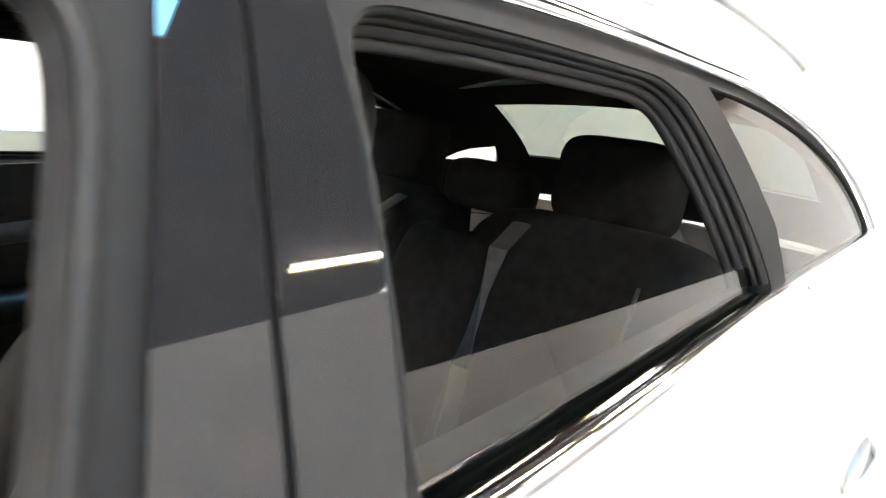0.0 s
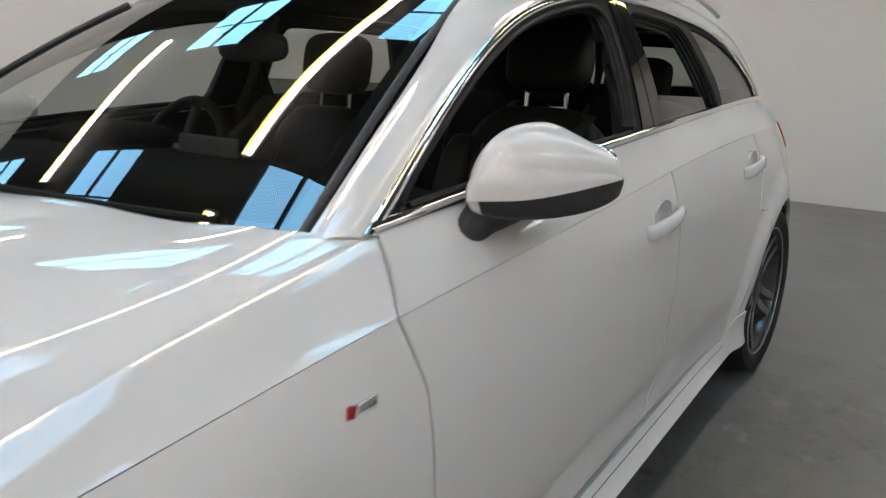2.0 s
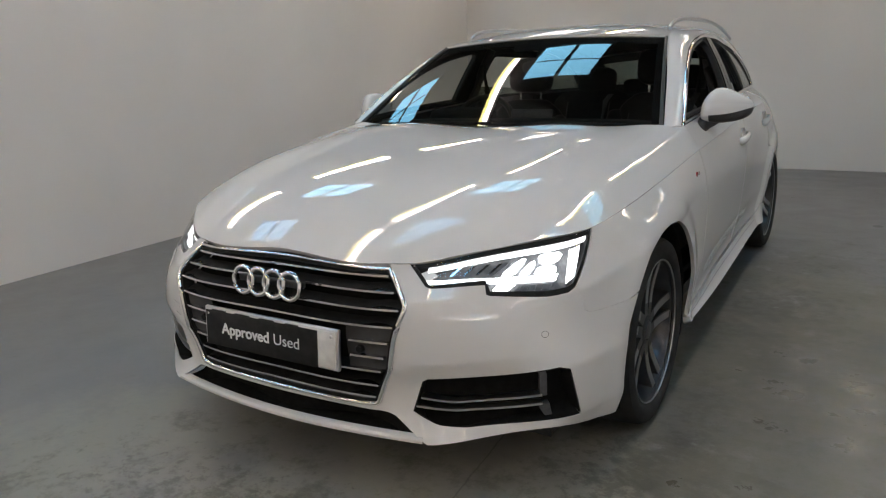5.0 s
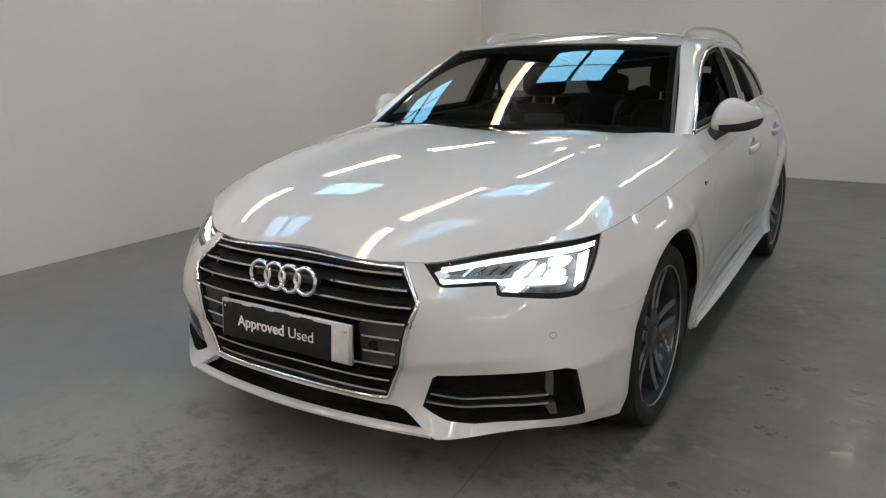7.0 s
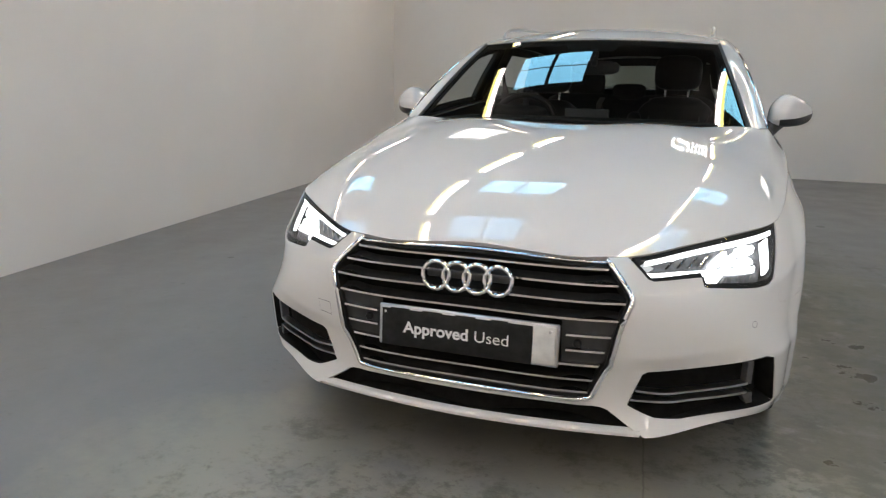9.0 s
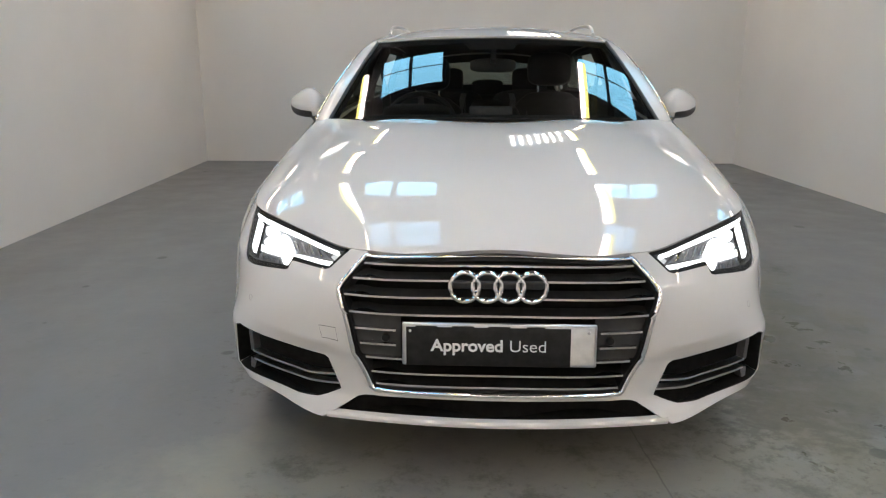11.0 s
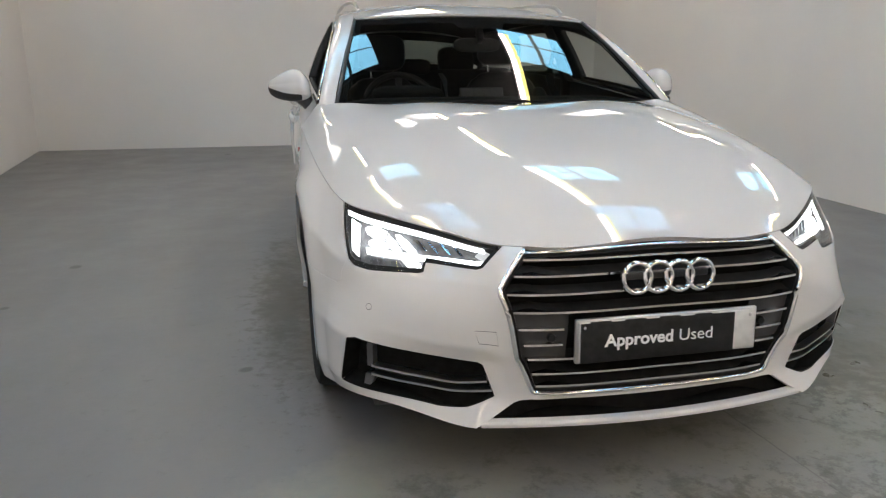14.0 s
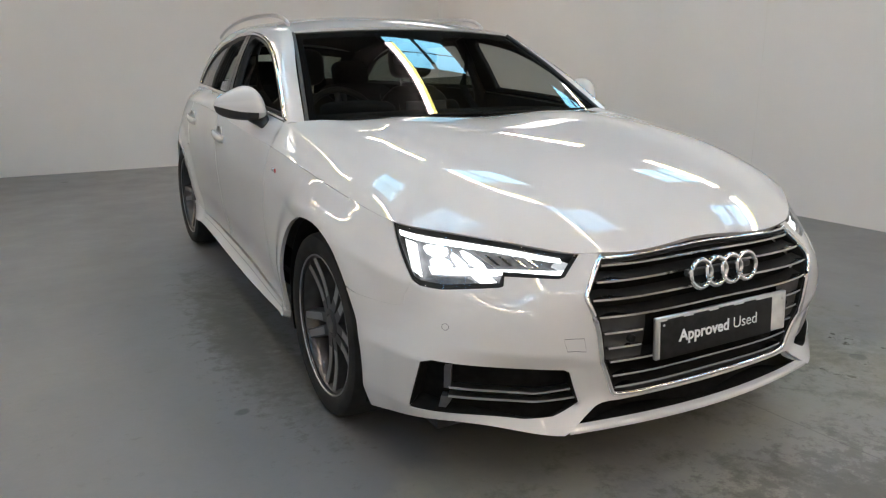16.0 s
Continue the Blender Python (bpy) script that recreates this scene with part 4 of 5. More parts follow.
FRONT_OPEN, REAR_OPEN = rounded(FRONT_OPEN), rounded(REAR_OPEN)
frame_out = [(y, belt_z(y) + .001) for y in np.linspace(.58, 3.04, 50)] + [(y, under(y, .0)) for y in np.linspace(3.04, .59, 60)]
wframe = panel(frame_out, flank, 0.02, [FRONT_OPEN, REAR_OPEN, QUARTER_OPEN], 0.03, offset=-.006)
both_sheets("window_frame", wframe, SEAL, (car, car), "black rubber and gloss window frame")
P_FRONT = [(1.514, belt_z(1.5) + .004), (1.544, 1.175), (1.568, 1.26), (1.591, 1.346)]
P_GAP = [(1.588, belt_z(1.588) + .004), (1.602, 1.17), (1.617, 1.26), (1.636, 1.350)]
P_REAR = [(1.656, belt_z(1.656) + .004), (1.667, 1.131), (1.679, 1.235), (1.686, 1.346)]
for k, (fore, aft, d0, d1) in enumerate(((P_FRONT, P_GAP, 0, -.003), (P_GAP, P_REAR, .003, 0))):
    loop = [(y + d0, z) for y, z in fore] + [(y + d1, z) for y, z in aft[::-1]]
    both_sheets("pillar_trim", panel(loop, flank, 0.02, thick=.004, offset=.0), GLOSS_BLACK, (doors[k][0], doors[k][1]), "gloss black pillar trim")
# rubber seals round the two door openings, in steps behind the frame; along the ledge only one wiper strip
for k, opening in enumerate((FRONT_OPEN, REAR_OPEN)):
    lp = densify(np.array(opening), .02)
    ledge = lp[:, 1] < np.array([belt_z(y) for y in lp[:, 0]]) + .02
    start = int(np.argmax(ledge & ~np.roll(ledge, -1)))
    lp = np.roll(lp, -start - 1, 0)
    lp = lp[:int(np.sum(~ledge))]
    for d, depth, r in ((.001, -.014, .006), (.004, -.026, .006), (.009, -.038, .007), (.016, -.050, .007)):
        q = np.array([lp[min(i + 1, len(lp) - 1)] - lp[max(i - 1, 0)] for i in range(len(lp))])
        q = lp + np.stack([-q[:, 1], q[:, 0]], 1) / np.linalg.norm(q, axis=1)[:, None] * d * (.3 if k == 0 else 1.0)
        p3 = flank(q[:, 0], q[:, 1]) + np.array([depth, 0, depth * .2]) * (.55 if k == 0 else 1.0)
        both("door_seal", sweep(p3.tolist(), r, 8, 1.0), SEAL_GREY, (doors[k][0], doors[k][1]), "ribbed rubber door seal")
    ys = np.linspace(opening[0][0] + .01, 1.47 if k == 0 else 2.25, 20)
    up, r = ((.014, .007), (.005, .004))[k]
    both("window_wiper", sweep((flank(ys, np.array([belt_z(y) + up for y in ys])) - np.array([.014, 0, 0])).tolist(), r, 8), SEAL_GREY, (doors[k][0], doors[k][1]))
# half-lowered rear door glass, fixed rear quarter glass
GLASS_F, GLASS_R = 1.134, 1.110
low_glass = [(1.66, belt_z(1.7) - .01)] + [(y, belt_z(y) - .01) for y in np.linspace(1.74, 2.27, 8)] + [(2.272, 1.077), (2.242, GLASS_R), (2.18, GLASS_R + .004), (1.66, GLASS_F)]
for ob in both_sheets("window_pane", panel(low_glass, flank, 0.04, thick=.004, offset=-.024), TINTED, (doors[1][0], doors[1][1]), "tinted glass wound most of the way down"):
    ob.visible_shadow = False
for ob in both_sheets("quarter_pane", panel(QUARTER_OPEN, flank, 0.03, thick=0, offset=-.010), TINTED, (car, car), "dark tinted fixed glass"):
    ob.visible_shadow = False


def on_flank(points, out, up):
    q = np.array(points)
    return flank(q[:, 0], q[:, 1]) + np.array([out, 0, up])


def moulding(points, outs, ups, profile):
    """A strip lofted along points; profile: (outwards, upwards) pairs in each point's own directions."""
    bm = bmesh.new()
    rows = [[bm.verts.new((np.array(p) + np.array(o) * a + np.array(u) * b).tolist()) for a, b in profile] for p, o, u in zip(points, outs, ups)]
    for r0, r1 in zip(rows, rows[1:]):
        for j in range(len(profile) - 1):
            bm.faces.new((r0[j], r0[j + 1], r1[j + 1], r1[j]))
    bmesh.ops.recalc_face_normals(bm, faces=bm.faces)
    return smooth(bm, 50)


ys = np.linspace(.560, 3.04, 90)
belt_line = on_flank([(y, belt_z(y)) for y in ys], .002, -.001)
OUT, UP = np.array([.96, 0, .28]), np.array([-.28, 0, .96])
STRIP = [(-.012, -.003), (0, -.002), (.0045, .001), (.0065, .006), (.0065, .012), (.0035, .017), (-.002, .0195), (-.012, .020)]
both("chrome_strip", moulding(belt_line, [OUT] * 90, [UP] * 90, STRIP), CHROME, (car, car), "chrome strip under the side windows")
ts = np.linspace(-.02, 3.39, 110)
top_line = cant(ts, np.full(110, .0))
across = cant(ts, np.full(110, .03)) - top_line
across /= np.linalg.norm(across, axis=1)[:, None]
along = np.gradient(top_line, axis=0)
along /= np.linalg.norm(along, axis=1)[:, None]
outward = np.cross(along, across)
outward *= np.sign(outward[:, :1])
both("chrome_strip", moulding(top_line + outward * .002, outward, across, [(-.012, -.006), (.001, -.005), (.0045, -.002), (.006, .004), (.005, .011), (.001, .015), (-.008, .016)]), CHROME, (car, car), "chrome strip round the side windows")

# roof rails
rail_pts = [(.548, 1.30, 1.392), (.549, 1.36, 1.420), (.549, 1.47, 1.438), (.546, 1.71, 1.450), (.541, 2.12, 1.450), (.533, 2.52, 1.424), (.527, 2.77, 1.387), (.524, 2.88, 1.362)]
rp = spline(np.linspace(0, 1, len(rail_pts)), np.array(rail_pts))(np.linspace(0, 1, 40))
both("roof_rail", sweep(rp.tolist(), 0.0095, 10, 1.1), SATIN, (car, car), "satin aluminium roof rail")

# ---- the estate car: front ----
grille = empty("grille", car)
gl = [(s, v) for s, v in grille_half]
gloop = gl + [(-s, v) for s, v in gl[:-1][::-1]] + [(s, V[-1] - .010) for s in np.linspace(-s_gr[0], s_gr[0], 16)]
gpath = densify(np.array(inset(gloop, .007)), .02)
gp3 = skin(gpath[:, 0], gpath[:, 1]) + normals_of(skin, gpath) * .001
part("grille_frame", sweep(gp3.tolist(), [.0042 if v > V[-1] - .024 else .0075 for v in gpath[:, 1]], 10, 1.0, closed=True), CHROME, grille, "chrome grille surround")
inner_rim = panel(inset(gloop, .010), skin, 0.02, [inset(gloop, .020)], 0.04, offset=-.004)
sheet_part("grille_rim", inner_rim, SLAT_DARK, grille)
sheet_part("grille_back", panel(inset(gloop, .006), skin, 0.03, thick=0, offset=-.055), VOID, grille)


def grille_span(z):
    """Half the inner width of the grille at a height."""
    return float(np.interp(z, [.315, .33, .606, .622, .716], [.330, .346, .437, .437, .362]))


def slat(z, x0, x1, tip):
    """A dark blade from x0 to x1 with a bright front edge that widens to a wedge towards its outer end."""
    blade, edge = bmesh.new(), bmesh.new()
    rows_b, rows_e = [], []
    for x in np.linspace(x0, x1, 18):
        w = float(np.clip((x - (x1 - tip)) / tip, 0, 1))
        q = locate([(abs(x), z)], 0)[0]
        y = float(skin(np.array([q[0]]), np.array([q[1]]))[0][1]) + .003
        h = .0040 + .006 * math.sin(math.pi * min(w * 1.1, 1)) ** 1.2
        back = .012 * math.sin(math.pi * min(w, 1))
        rows_e.append([edge.verts.new((x, y, z)), edge.verts.new((x, y + .001, z + .0058)), edge.verts.new((x, y + .006 + back, z + h + .0015)), edge.verts.new((x, y + .012, z))])
        rows_b.append([blade.verts.new((x, y + .004, z - .0005)), blade.verts.new((x, y + .007 + back, z + h)), blade.verts.new((x, y + .045, z + h + .012)), blade.verts.new((x, y + .045, z - .006))])
    for bm, rows in ((blade, rows_b), (edge, rows_e)):
        for a, b in zip(rows, rows[1:]):
            for i in range(4):
                bm.faces.new((a[i], a[(i + 1) % 4], b[(i + 1) % 4], b[i]))
        bm.faces.new(rows[0])
        bm.faces.new(rows[-1][::-1])
        bmesh.ops.recalc_face_normals(bm, faces=bm.faces)
        smooth(bm, 30)
    return blade, edge


for z, x0 in ((.690, 0), (.652, 0), (.609, 0), (.562, 0), (.515, .285), (.470, .285), (.426, 0), (.380, 0), (.342, 0)):
    blade, edge = slat(z, x0, grille_span(z) - .003, .085)
    for side in (0, 1):
        sl = part("slat", blade.copy() if side == 0 else flipped(blade), SLAT_DARK, grille)
        part("slat_edge", edge.copy() if side == 0 else flipped(edge), SLAT_CHROME, sl, "bright slat edge")
# darker filler behind the plate bars
fill = locate([(.272, .563), (.432, .563), (.390, .428), (.272, .428)], 0)
both_sheets("grille_filler", panel(fill, skin, 0.03, thick=0, offset=-.016), FILLER, (grille, grille))

emblem = empty("emblem", car)
for i in range(4):
    cx = (-1.5 + i) * .0612
    ring_m = sweep([(cx + .0395 * math.cos(a), 0, .0395 * math.sin(a)) for a in (2 * math.pi * k / 40 for k in range(40))], .0068, 10, 1.0, closed=True)
    ob = part("ring", ring_m, CHROME, emblem, "chrome ring")
emblem.matrix_world = pose(0, -.950, .652, -8)
part("emblem_bracket", box(.25, .02, .02, pose(0, -.927, .652), .004), PLASTIC, car)

plate = empty("number_plate", car)
part("holder", box(.536, .014, .122, pose(0, 0, 0), .005), SATIN, plate, "satin plate surround")
part("plate_sheet", box(.518, .004, .108, pose(0, -.0085, 0), .002), WHITE_PLATE, plate)
part("cover_board", box(.452, .004, .110, pose(-.030, -.0115, -.004), .0015), BOARD_BLACK, plate, "black advertising board")
for x0, w in ((-.2, .06), (-.1, .06), (.0, .06), (.1, .05)):
    part("plate_figure", box(w, .004, .016, pose(x0, -.0112, .046)), BOARD_BLACK, plate)


def lettering(text, size, m, material, parent, weight=0.0):
    cu = bpy.data.curves.new("lettering", "FONT")
    cu.body, cu.size, cu.extrude, cu.offset = text, size, 0.0006, weight
    tmp = bpy.data.objects.new("lettering", cu)
    scene.collection.objects.link(tmp)
    bpy.context.view_layer.update()
    me = bpy.data.meshes.new_from_object(tmp.evaluated_get(bpy.context.evaluated_depsgraph_get()))
    bpy.data.objects.remove(tmp)
    me.materials.append(material)
    ob = new("lettering", me)
    ob.parent = parent
    ob.matrix_basis = m
    xs = [v.co.x for v in me.vertices]
    return ob, max(xs) - min(xs)


ob, wide = lettering("Approved", .047, pose(-.187, -.0142, -.016, 90), INK_WHITE, plate, .0011)
ob["label"] = "white word Approved"
ob.scale = (.199 / wide, 1, 1)
ob, wide = lettering("Used", .047, pose(.027, -.0142, -.016, 90), INK_WHITE, plate, -.0002)
ob["label"] = "white word Used"
ob.scale = (.098 / wide, 1, 1)
for x in (-.245, .245):
    part("plate_bolt", lathe([(0, .0055), (.002, .005), (.003, .0035), (.003, .0003)], 12, pose(x, -.0108, .040, 0, 0, -90)), SATIN, plate, "small plate bolt")
plate.matrix_world = pose(.004, -.960, .490, -4)
for x in (-.315, .315):
    q = locate([(abs(x), .492)], 0)[0]
    y = float(skin(np.array([q[0]]), np.array([q[1]]))[0][1])
    part("radar_sensor", lathe([(-.01, .012), (.004, .012), (.007, .010), (.007, .0003)], 20, pose(x, y + .012, .492, 0, 0, -90)), SLAT_DARK, grille, "round black sensor")

# lower side openings
openings = []
for side in (1, -1):
    op = empty("side_intake", car)
    flipx = (lambda sh: sh) if side > 0 else mirrored
    sheet_part("intake_back", flipx(panel(intake, skin, 0.03, thick=0, offset=-.06)), VOID, op)
    sheet_part("intake_wall", flipx(panel(smaller(intake, -.001), skin, 0.02, [smaller(intake, .004)], .06, offset=-.003)), VOID, op)
    openings.append(op)
for zs in ([(.478, .350), (.56, .338), (.62, .342), (.775, .352)], [(.462, .322), (.56, .312), (.62, .316), (.775, .325)]):
    q = locate(zs, 0)
    line = spline(np.linspace(0, 1, 4), np.array(q))(np.linspace(0, 1, 16))
    up = [(s, v + .006) for s, v in line[::-1]]
    for side, op in zip((1, -1), openings):
        sh = panel([tuple(p) for p in line] + up, skin, 0.02, thick=.025, offset=-.010)
        sheet_part("fin", sh if side > 0 else mirrored(sh), SATIN, op, "satin aluminium fin")
for quad in ([(.770, .435), (.785, .436), (.787, .353), (.772, .352)], [(.765, .325), (.792, .326), (.796, .290), (.780, .290)]):
    sh = panel(locate(quad, 0), skin, 0.02, thick=.025, offset=-.012)
    for side, op in zip((1, -1), openings):
        sheet_part("fin", sh if side > 0 else mirrored(sh), GREY_PLASTIC, op)
sheet_part("slot_back", panel(slot, skin, 0.03, thick=0, offset=-.045), VOID, car)
# the lip between the two blades of the bumper
lip, tray, rows, tray_rows = bmesh.new(), bmesh.new(), [], []
for x in np.linspace(-.497, .497, 41):
    y, rise = -.966 + .245 * x * x, .003 * (abs(x) / .5) ** 3
    rows.append([lip.verts.new((x, y + dy, .234 + dz - rise)) for dy, dz in ((.034, -.004), (.006, 0), (.001, .003), (0, .012), (.004, .019), (.012, .0215), (.022, .022))])
    tray_rows.append([tray.verts.new((x, y + dy, .234 + dz - rise)) for dy, dz in ((.030, .002), (.16, .002))])
for bm, rr in ((lip, rows), (tray, tray_rows)):
    for r0, r1 in zip(rr, rr[1:]):
        for j in range(len(r0) - 1):
            bm.faces.new((r0[j], r0[j + 1], r1[j + 1], r1[j]))
    bmesh.ops.recalc_face_normals(bm, faces=bm.faces)
part("lip_tray", tray, VOID, bumper, "black floor of the lower slot")
part("front_lip", smooth(lip, 35), PAINT, bumper)
# parking sensors and tow-eye cover
for x, z in ((.771, .530),):
    s, v = locate([(x, z)], 0)[0]
    ringl = [(s + .011 * math.cos(a), v + .011 * math.sin(a)) for a in (2 * math.pi * k / 24 for k in range(24))]
    hole = [(s + .0095 * math.cos(a), v + .0095 * math.sin(a)) for a in (2 * math.pi * k / 24 for k in range(24))]
    both_sheets("parking_sensor", panel(ringl, skin, 0.004, [hole], 0, offset=.0006), GREY_PLASTIC, (bumper, bumper))
tow = locate([(.462, .512), (.515, .512), (.505, .475), (.455, .472)], 0)
sheet_part("tow_cover", mirrored(panel(tow, skin, 0.008, [smaller(tow, .0014)], 0, offset=.0006)), GREY_PLASTIC, bumper)

# headlights
lamp_loop = top_run(S_LAMP_IN - .004, S_LAMP_OUT, 24) + lamp_low
lamp_loop = smaller(lamp_loop, .003)
for side in (1, -1):
    hl = empty("headlight", car)
    fx = (lambda sh: sh) if side > 0 else mirrored
    ob = sheet_part("lamp_lens", fx(panel(lamp_loop, skin, 0.016, thick=0, offset=-.002)), LENS, hl, "clear lamp cover")
    ob.visible_shadow = False
    sheet_part("lamp_bowl", fx(panel(lamp_loop, skin, 0.02, thick=0, offset=-.05)), LAMP_DARK, hl)
    sheet_part("lamp_rim", fx(panel(smaller(lamp_loop, -.002), skin, 0.016, [smaller(lamp_loop, .010)], .05, offset=-.004)), SLAT_DARK, hl)
    tops = [(s, V[-1] - .0125) for s in np.linspace(S_LAMP_IN + .050, S_LAMP_OUT - .030, 20)]
    topb = [(s, V[-1] - .0245) for s in np.linspace(S_LAMP_OUT - .044, S_LAMP_IN + .046, 20)]
    sheet_part("light_strip", fx(panel(tops + topb, skin, 0.016, thick=.01, offset=-.014)), LED_SOFT, hl, "glowing white daytime light strip")
    dn = locate([(.803, .746), (.811, .668), (.798, .656), (.785, .738)], 0)
    sheet_part("light_strip", fx(panel(dn, skin, 0.016, thick=.01, offset=-.016)), LED_SOFT, hl, "glowing white daytime light strip")
    ib = locate([(.478, .681), (.640, .676), (.640, .686), (.470, .690)], 0)
    sheet_part("light_strip", fx(panel(ib, skin, 0.016, thick=.01, offset=-.018)), LED_SOFT, hl, "glowing white light strip")
    inn = locate([(.452, .706), (.478, .690), (.500, .702), (.478, .717)], 0)
    sheet_part("inner_reflector", fx(panel(inn, skin, 0.010, thick=.01, offset=-.022)), REFLECTOR_GLOW, hl, "faceted inner reflector, its reflected lamp light put in as emission")
    # the main unit: bright cells of uneven outline, parted by dark ribs
    for cell in ([(.644, .692), (.676, .690), (.700, .728), (.682, .732)], [(.686, .690), (.712, .689), (.722, .712), (.712, .728)],
                 [(.722, .690), (.772, .686), (.768, .706), (.730, .710)], [(.728, .716), (.768, .712), (.776, .738), (.722, .741)]):
        sheet_part("beam_cell", fx(panel(rounded(locate(cell, 0), 1), skin, 0.010, thick=.014, offset=-.028)), LED, hl, "dazzling white beam cell")
    ledge = locate([(.630, .676), (.775, .668), (.776, .684), (.636, .688)], 0)
    sheet_part("beam_ledge", fx(panel(ledge, skin, 0.012, thick=.010, offset=-.024)), LED_SOFT, hl, "glowing ledge under the beam cells")
    # a plain reflector, given strip emission in place of reflected light
    foot_q = locate([(.634, .650), (.668, .647), (.690, .670), (.650, .674)], 0)
    sheet_part("foot_reflector", fx(panel(foot_q, skin, 0.012, thick=.01, offset=-.030)), LED_SOFT, hl, "reflector with emission standing in for thrown-back LED light")
    low_q = locate([(.684, .646), (.795, .641), (.786, .664), (.700, .668)], 0)
    sheet_part("side_reflector", fx(panel(low_q, skin, 0.016, thick=.01, offset=-.034)), LAMP_DARK, hl, "shaded grey reflector")
    for k in range(5):
        x0 = .700 + .017 * k
        sheet_part("side_vane", fx(panel(locate([(x0, .649), (x0 + .005, .649), (x0 + .008, .664), (x0 + .003, .664)], 0), skin, 0.012, thick=.006, offset=-.029)), LAMP_DARK, hl)
    dark = locate([(.500, .696), (.628, .692), (.664, .728), (.560, .726)], 0)
    sheet_part("turn_unit", fx(panel(dark, skin, 0.016, thick=.012, offset=-.030)), LAMP_DARK, hl)
    for xx in (.530, .560, .590, .618):
        vane = locate([(xx, .699), (xx + .007, .699), (xx + .026, .722), (xx + .019, .722)], 0)
        sheet_part("turn_vane", fx(panel(vane, skin, 0.012, thick=.006, offset=-.024)), LAMP_CHROME, hl)

# ---- door mirrors, handles, badges ----
def mirror_shell(n=30, k=56):
    """The mirror housing, lofted outwards: a white cap and its black underside, as two meshes."""
    us = np.linspace(0, 1, n)
    nose = spline([0, .12, .35, .6, .85, 1], [.760, .736, .738, .772, .838, .890])
    high = spline([0, .13, .35, .6, .85, 1], [1.062, 1.098, 1.126, 1.113, 1.086, 1.066])
    low = spline([0, .3, .6, .85, 1], [.997, .984, .986, .998, 1.016])
    split = spline([0, .25, .6, 1], [1.012, 1.019, 1.024, 1.043])
    cap, under = bmesh.new(), bmesh.new()
    for bm, is_cap in ((cap, True), (under, False)):
        rings = []
        for u in us:
            w = math.sqrt(max(0.0, 1 - abs(2 * u - 1) ** 16))
            y0, y1, z0, z1, zs = float(nose(u)), .918, float(low(u)), float(high(u)), float(split(u))
            cy, cz, ry, rz = (y0 + y1) / 2, zs, (y1 - y0) / 2, z1 - zs
            ring = []
            for j in range(k):
                a = 2 * math.pi * j / k
                c, s = math.cos(a), math.sin(a)
                y = cy + ry * math.copysign(abs(c) ** (.55 if c > 0 else .70), c) * (.3 + .7 * w)
                z = cz + (rz if s > 0 else zs - z0) * math.copysign(abs(s) ** (.8 if s > 0 else .6), s) * (.3 + .7 * w)
                lipped = 0 < s < .30 and c < 0
                if lipped:
                    y -= .0055
                if not is_cap:
                    y, z = cy + (y - cy) * .955, cz + (z - cz) * .955 - .0015
                ring.append(bm.verts.new((.824 + .190 * u, y, z)))
            rings.append(ring)
        for i, (r0, r1) in enumerate(zip(rings, rings[1:])):
            for j in range(k):
                if is_cap and j >= k // 2 and us[i] > .22:
                    continue
                bm.faces.new((r0[j], r0[(j + 1) % k], r1[(j + 1) % k], r1[j]))
        if not is_cap:
            bm.faces.new(rings[-1][::-1])
        else:
            bm.faces.new(rings[-1][:k // 2 + 1][::-1])
        bm.faces.new(rings[0])
        bmesh.ops.recalc_face_normals(bm, faces=bm.faces)
        bmesh.ops.delete(bm, geom=[v for v in bm.verts if not v.link_faces], context="VERTS")
        smooth(bm, 32)
    return cap, under


cap, base = mirror_shell()
foot = sweep([(.826, .710, .928), (.832, .730, .950), (.848, .770, .985), (.866, .812, 1.008)], [.011, .019, .028, .036], 14, 1.15)
glassm = pillow(.078, .003, .044, pose(.925, .922, 1.048, 0, 0, -6), .6, 10)
for side in (1, -1):
    root = empty("door_mirror", car)
    fx = (lambda b: b.copy()) if side > 0 else flipped
    part("mirror_cap", fx(cap), PAINT, root)
    part("mirror_base", fx(base), PLASTIC, root, "black mirror underside")
    part("mirror_foot", fx(foot), PLASTIC, root, "black mirror arm")
    part("mirror_glass", fx(glassm), MIRROR, root)

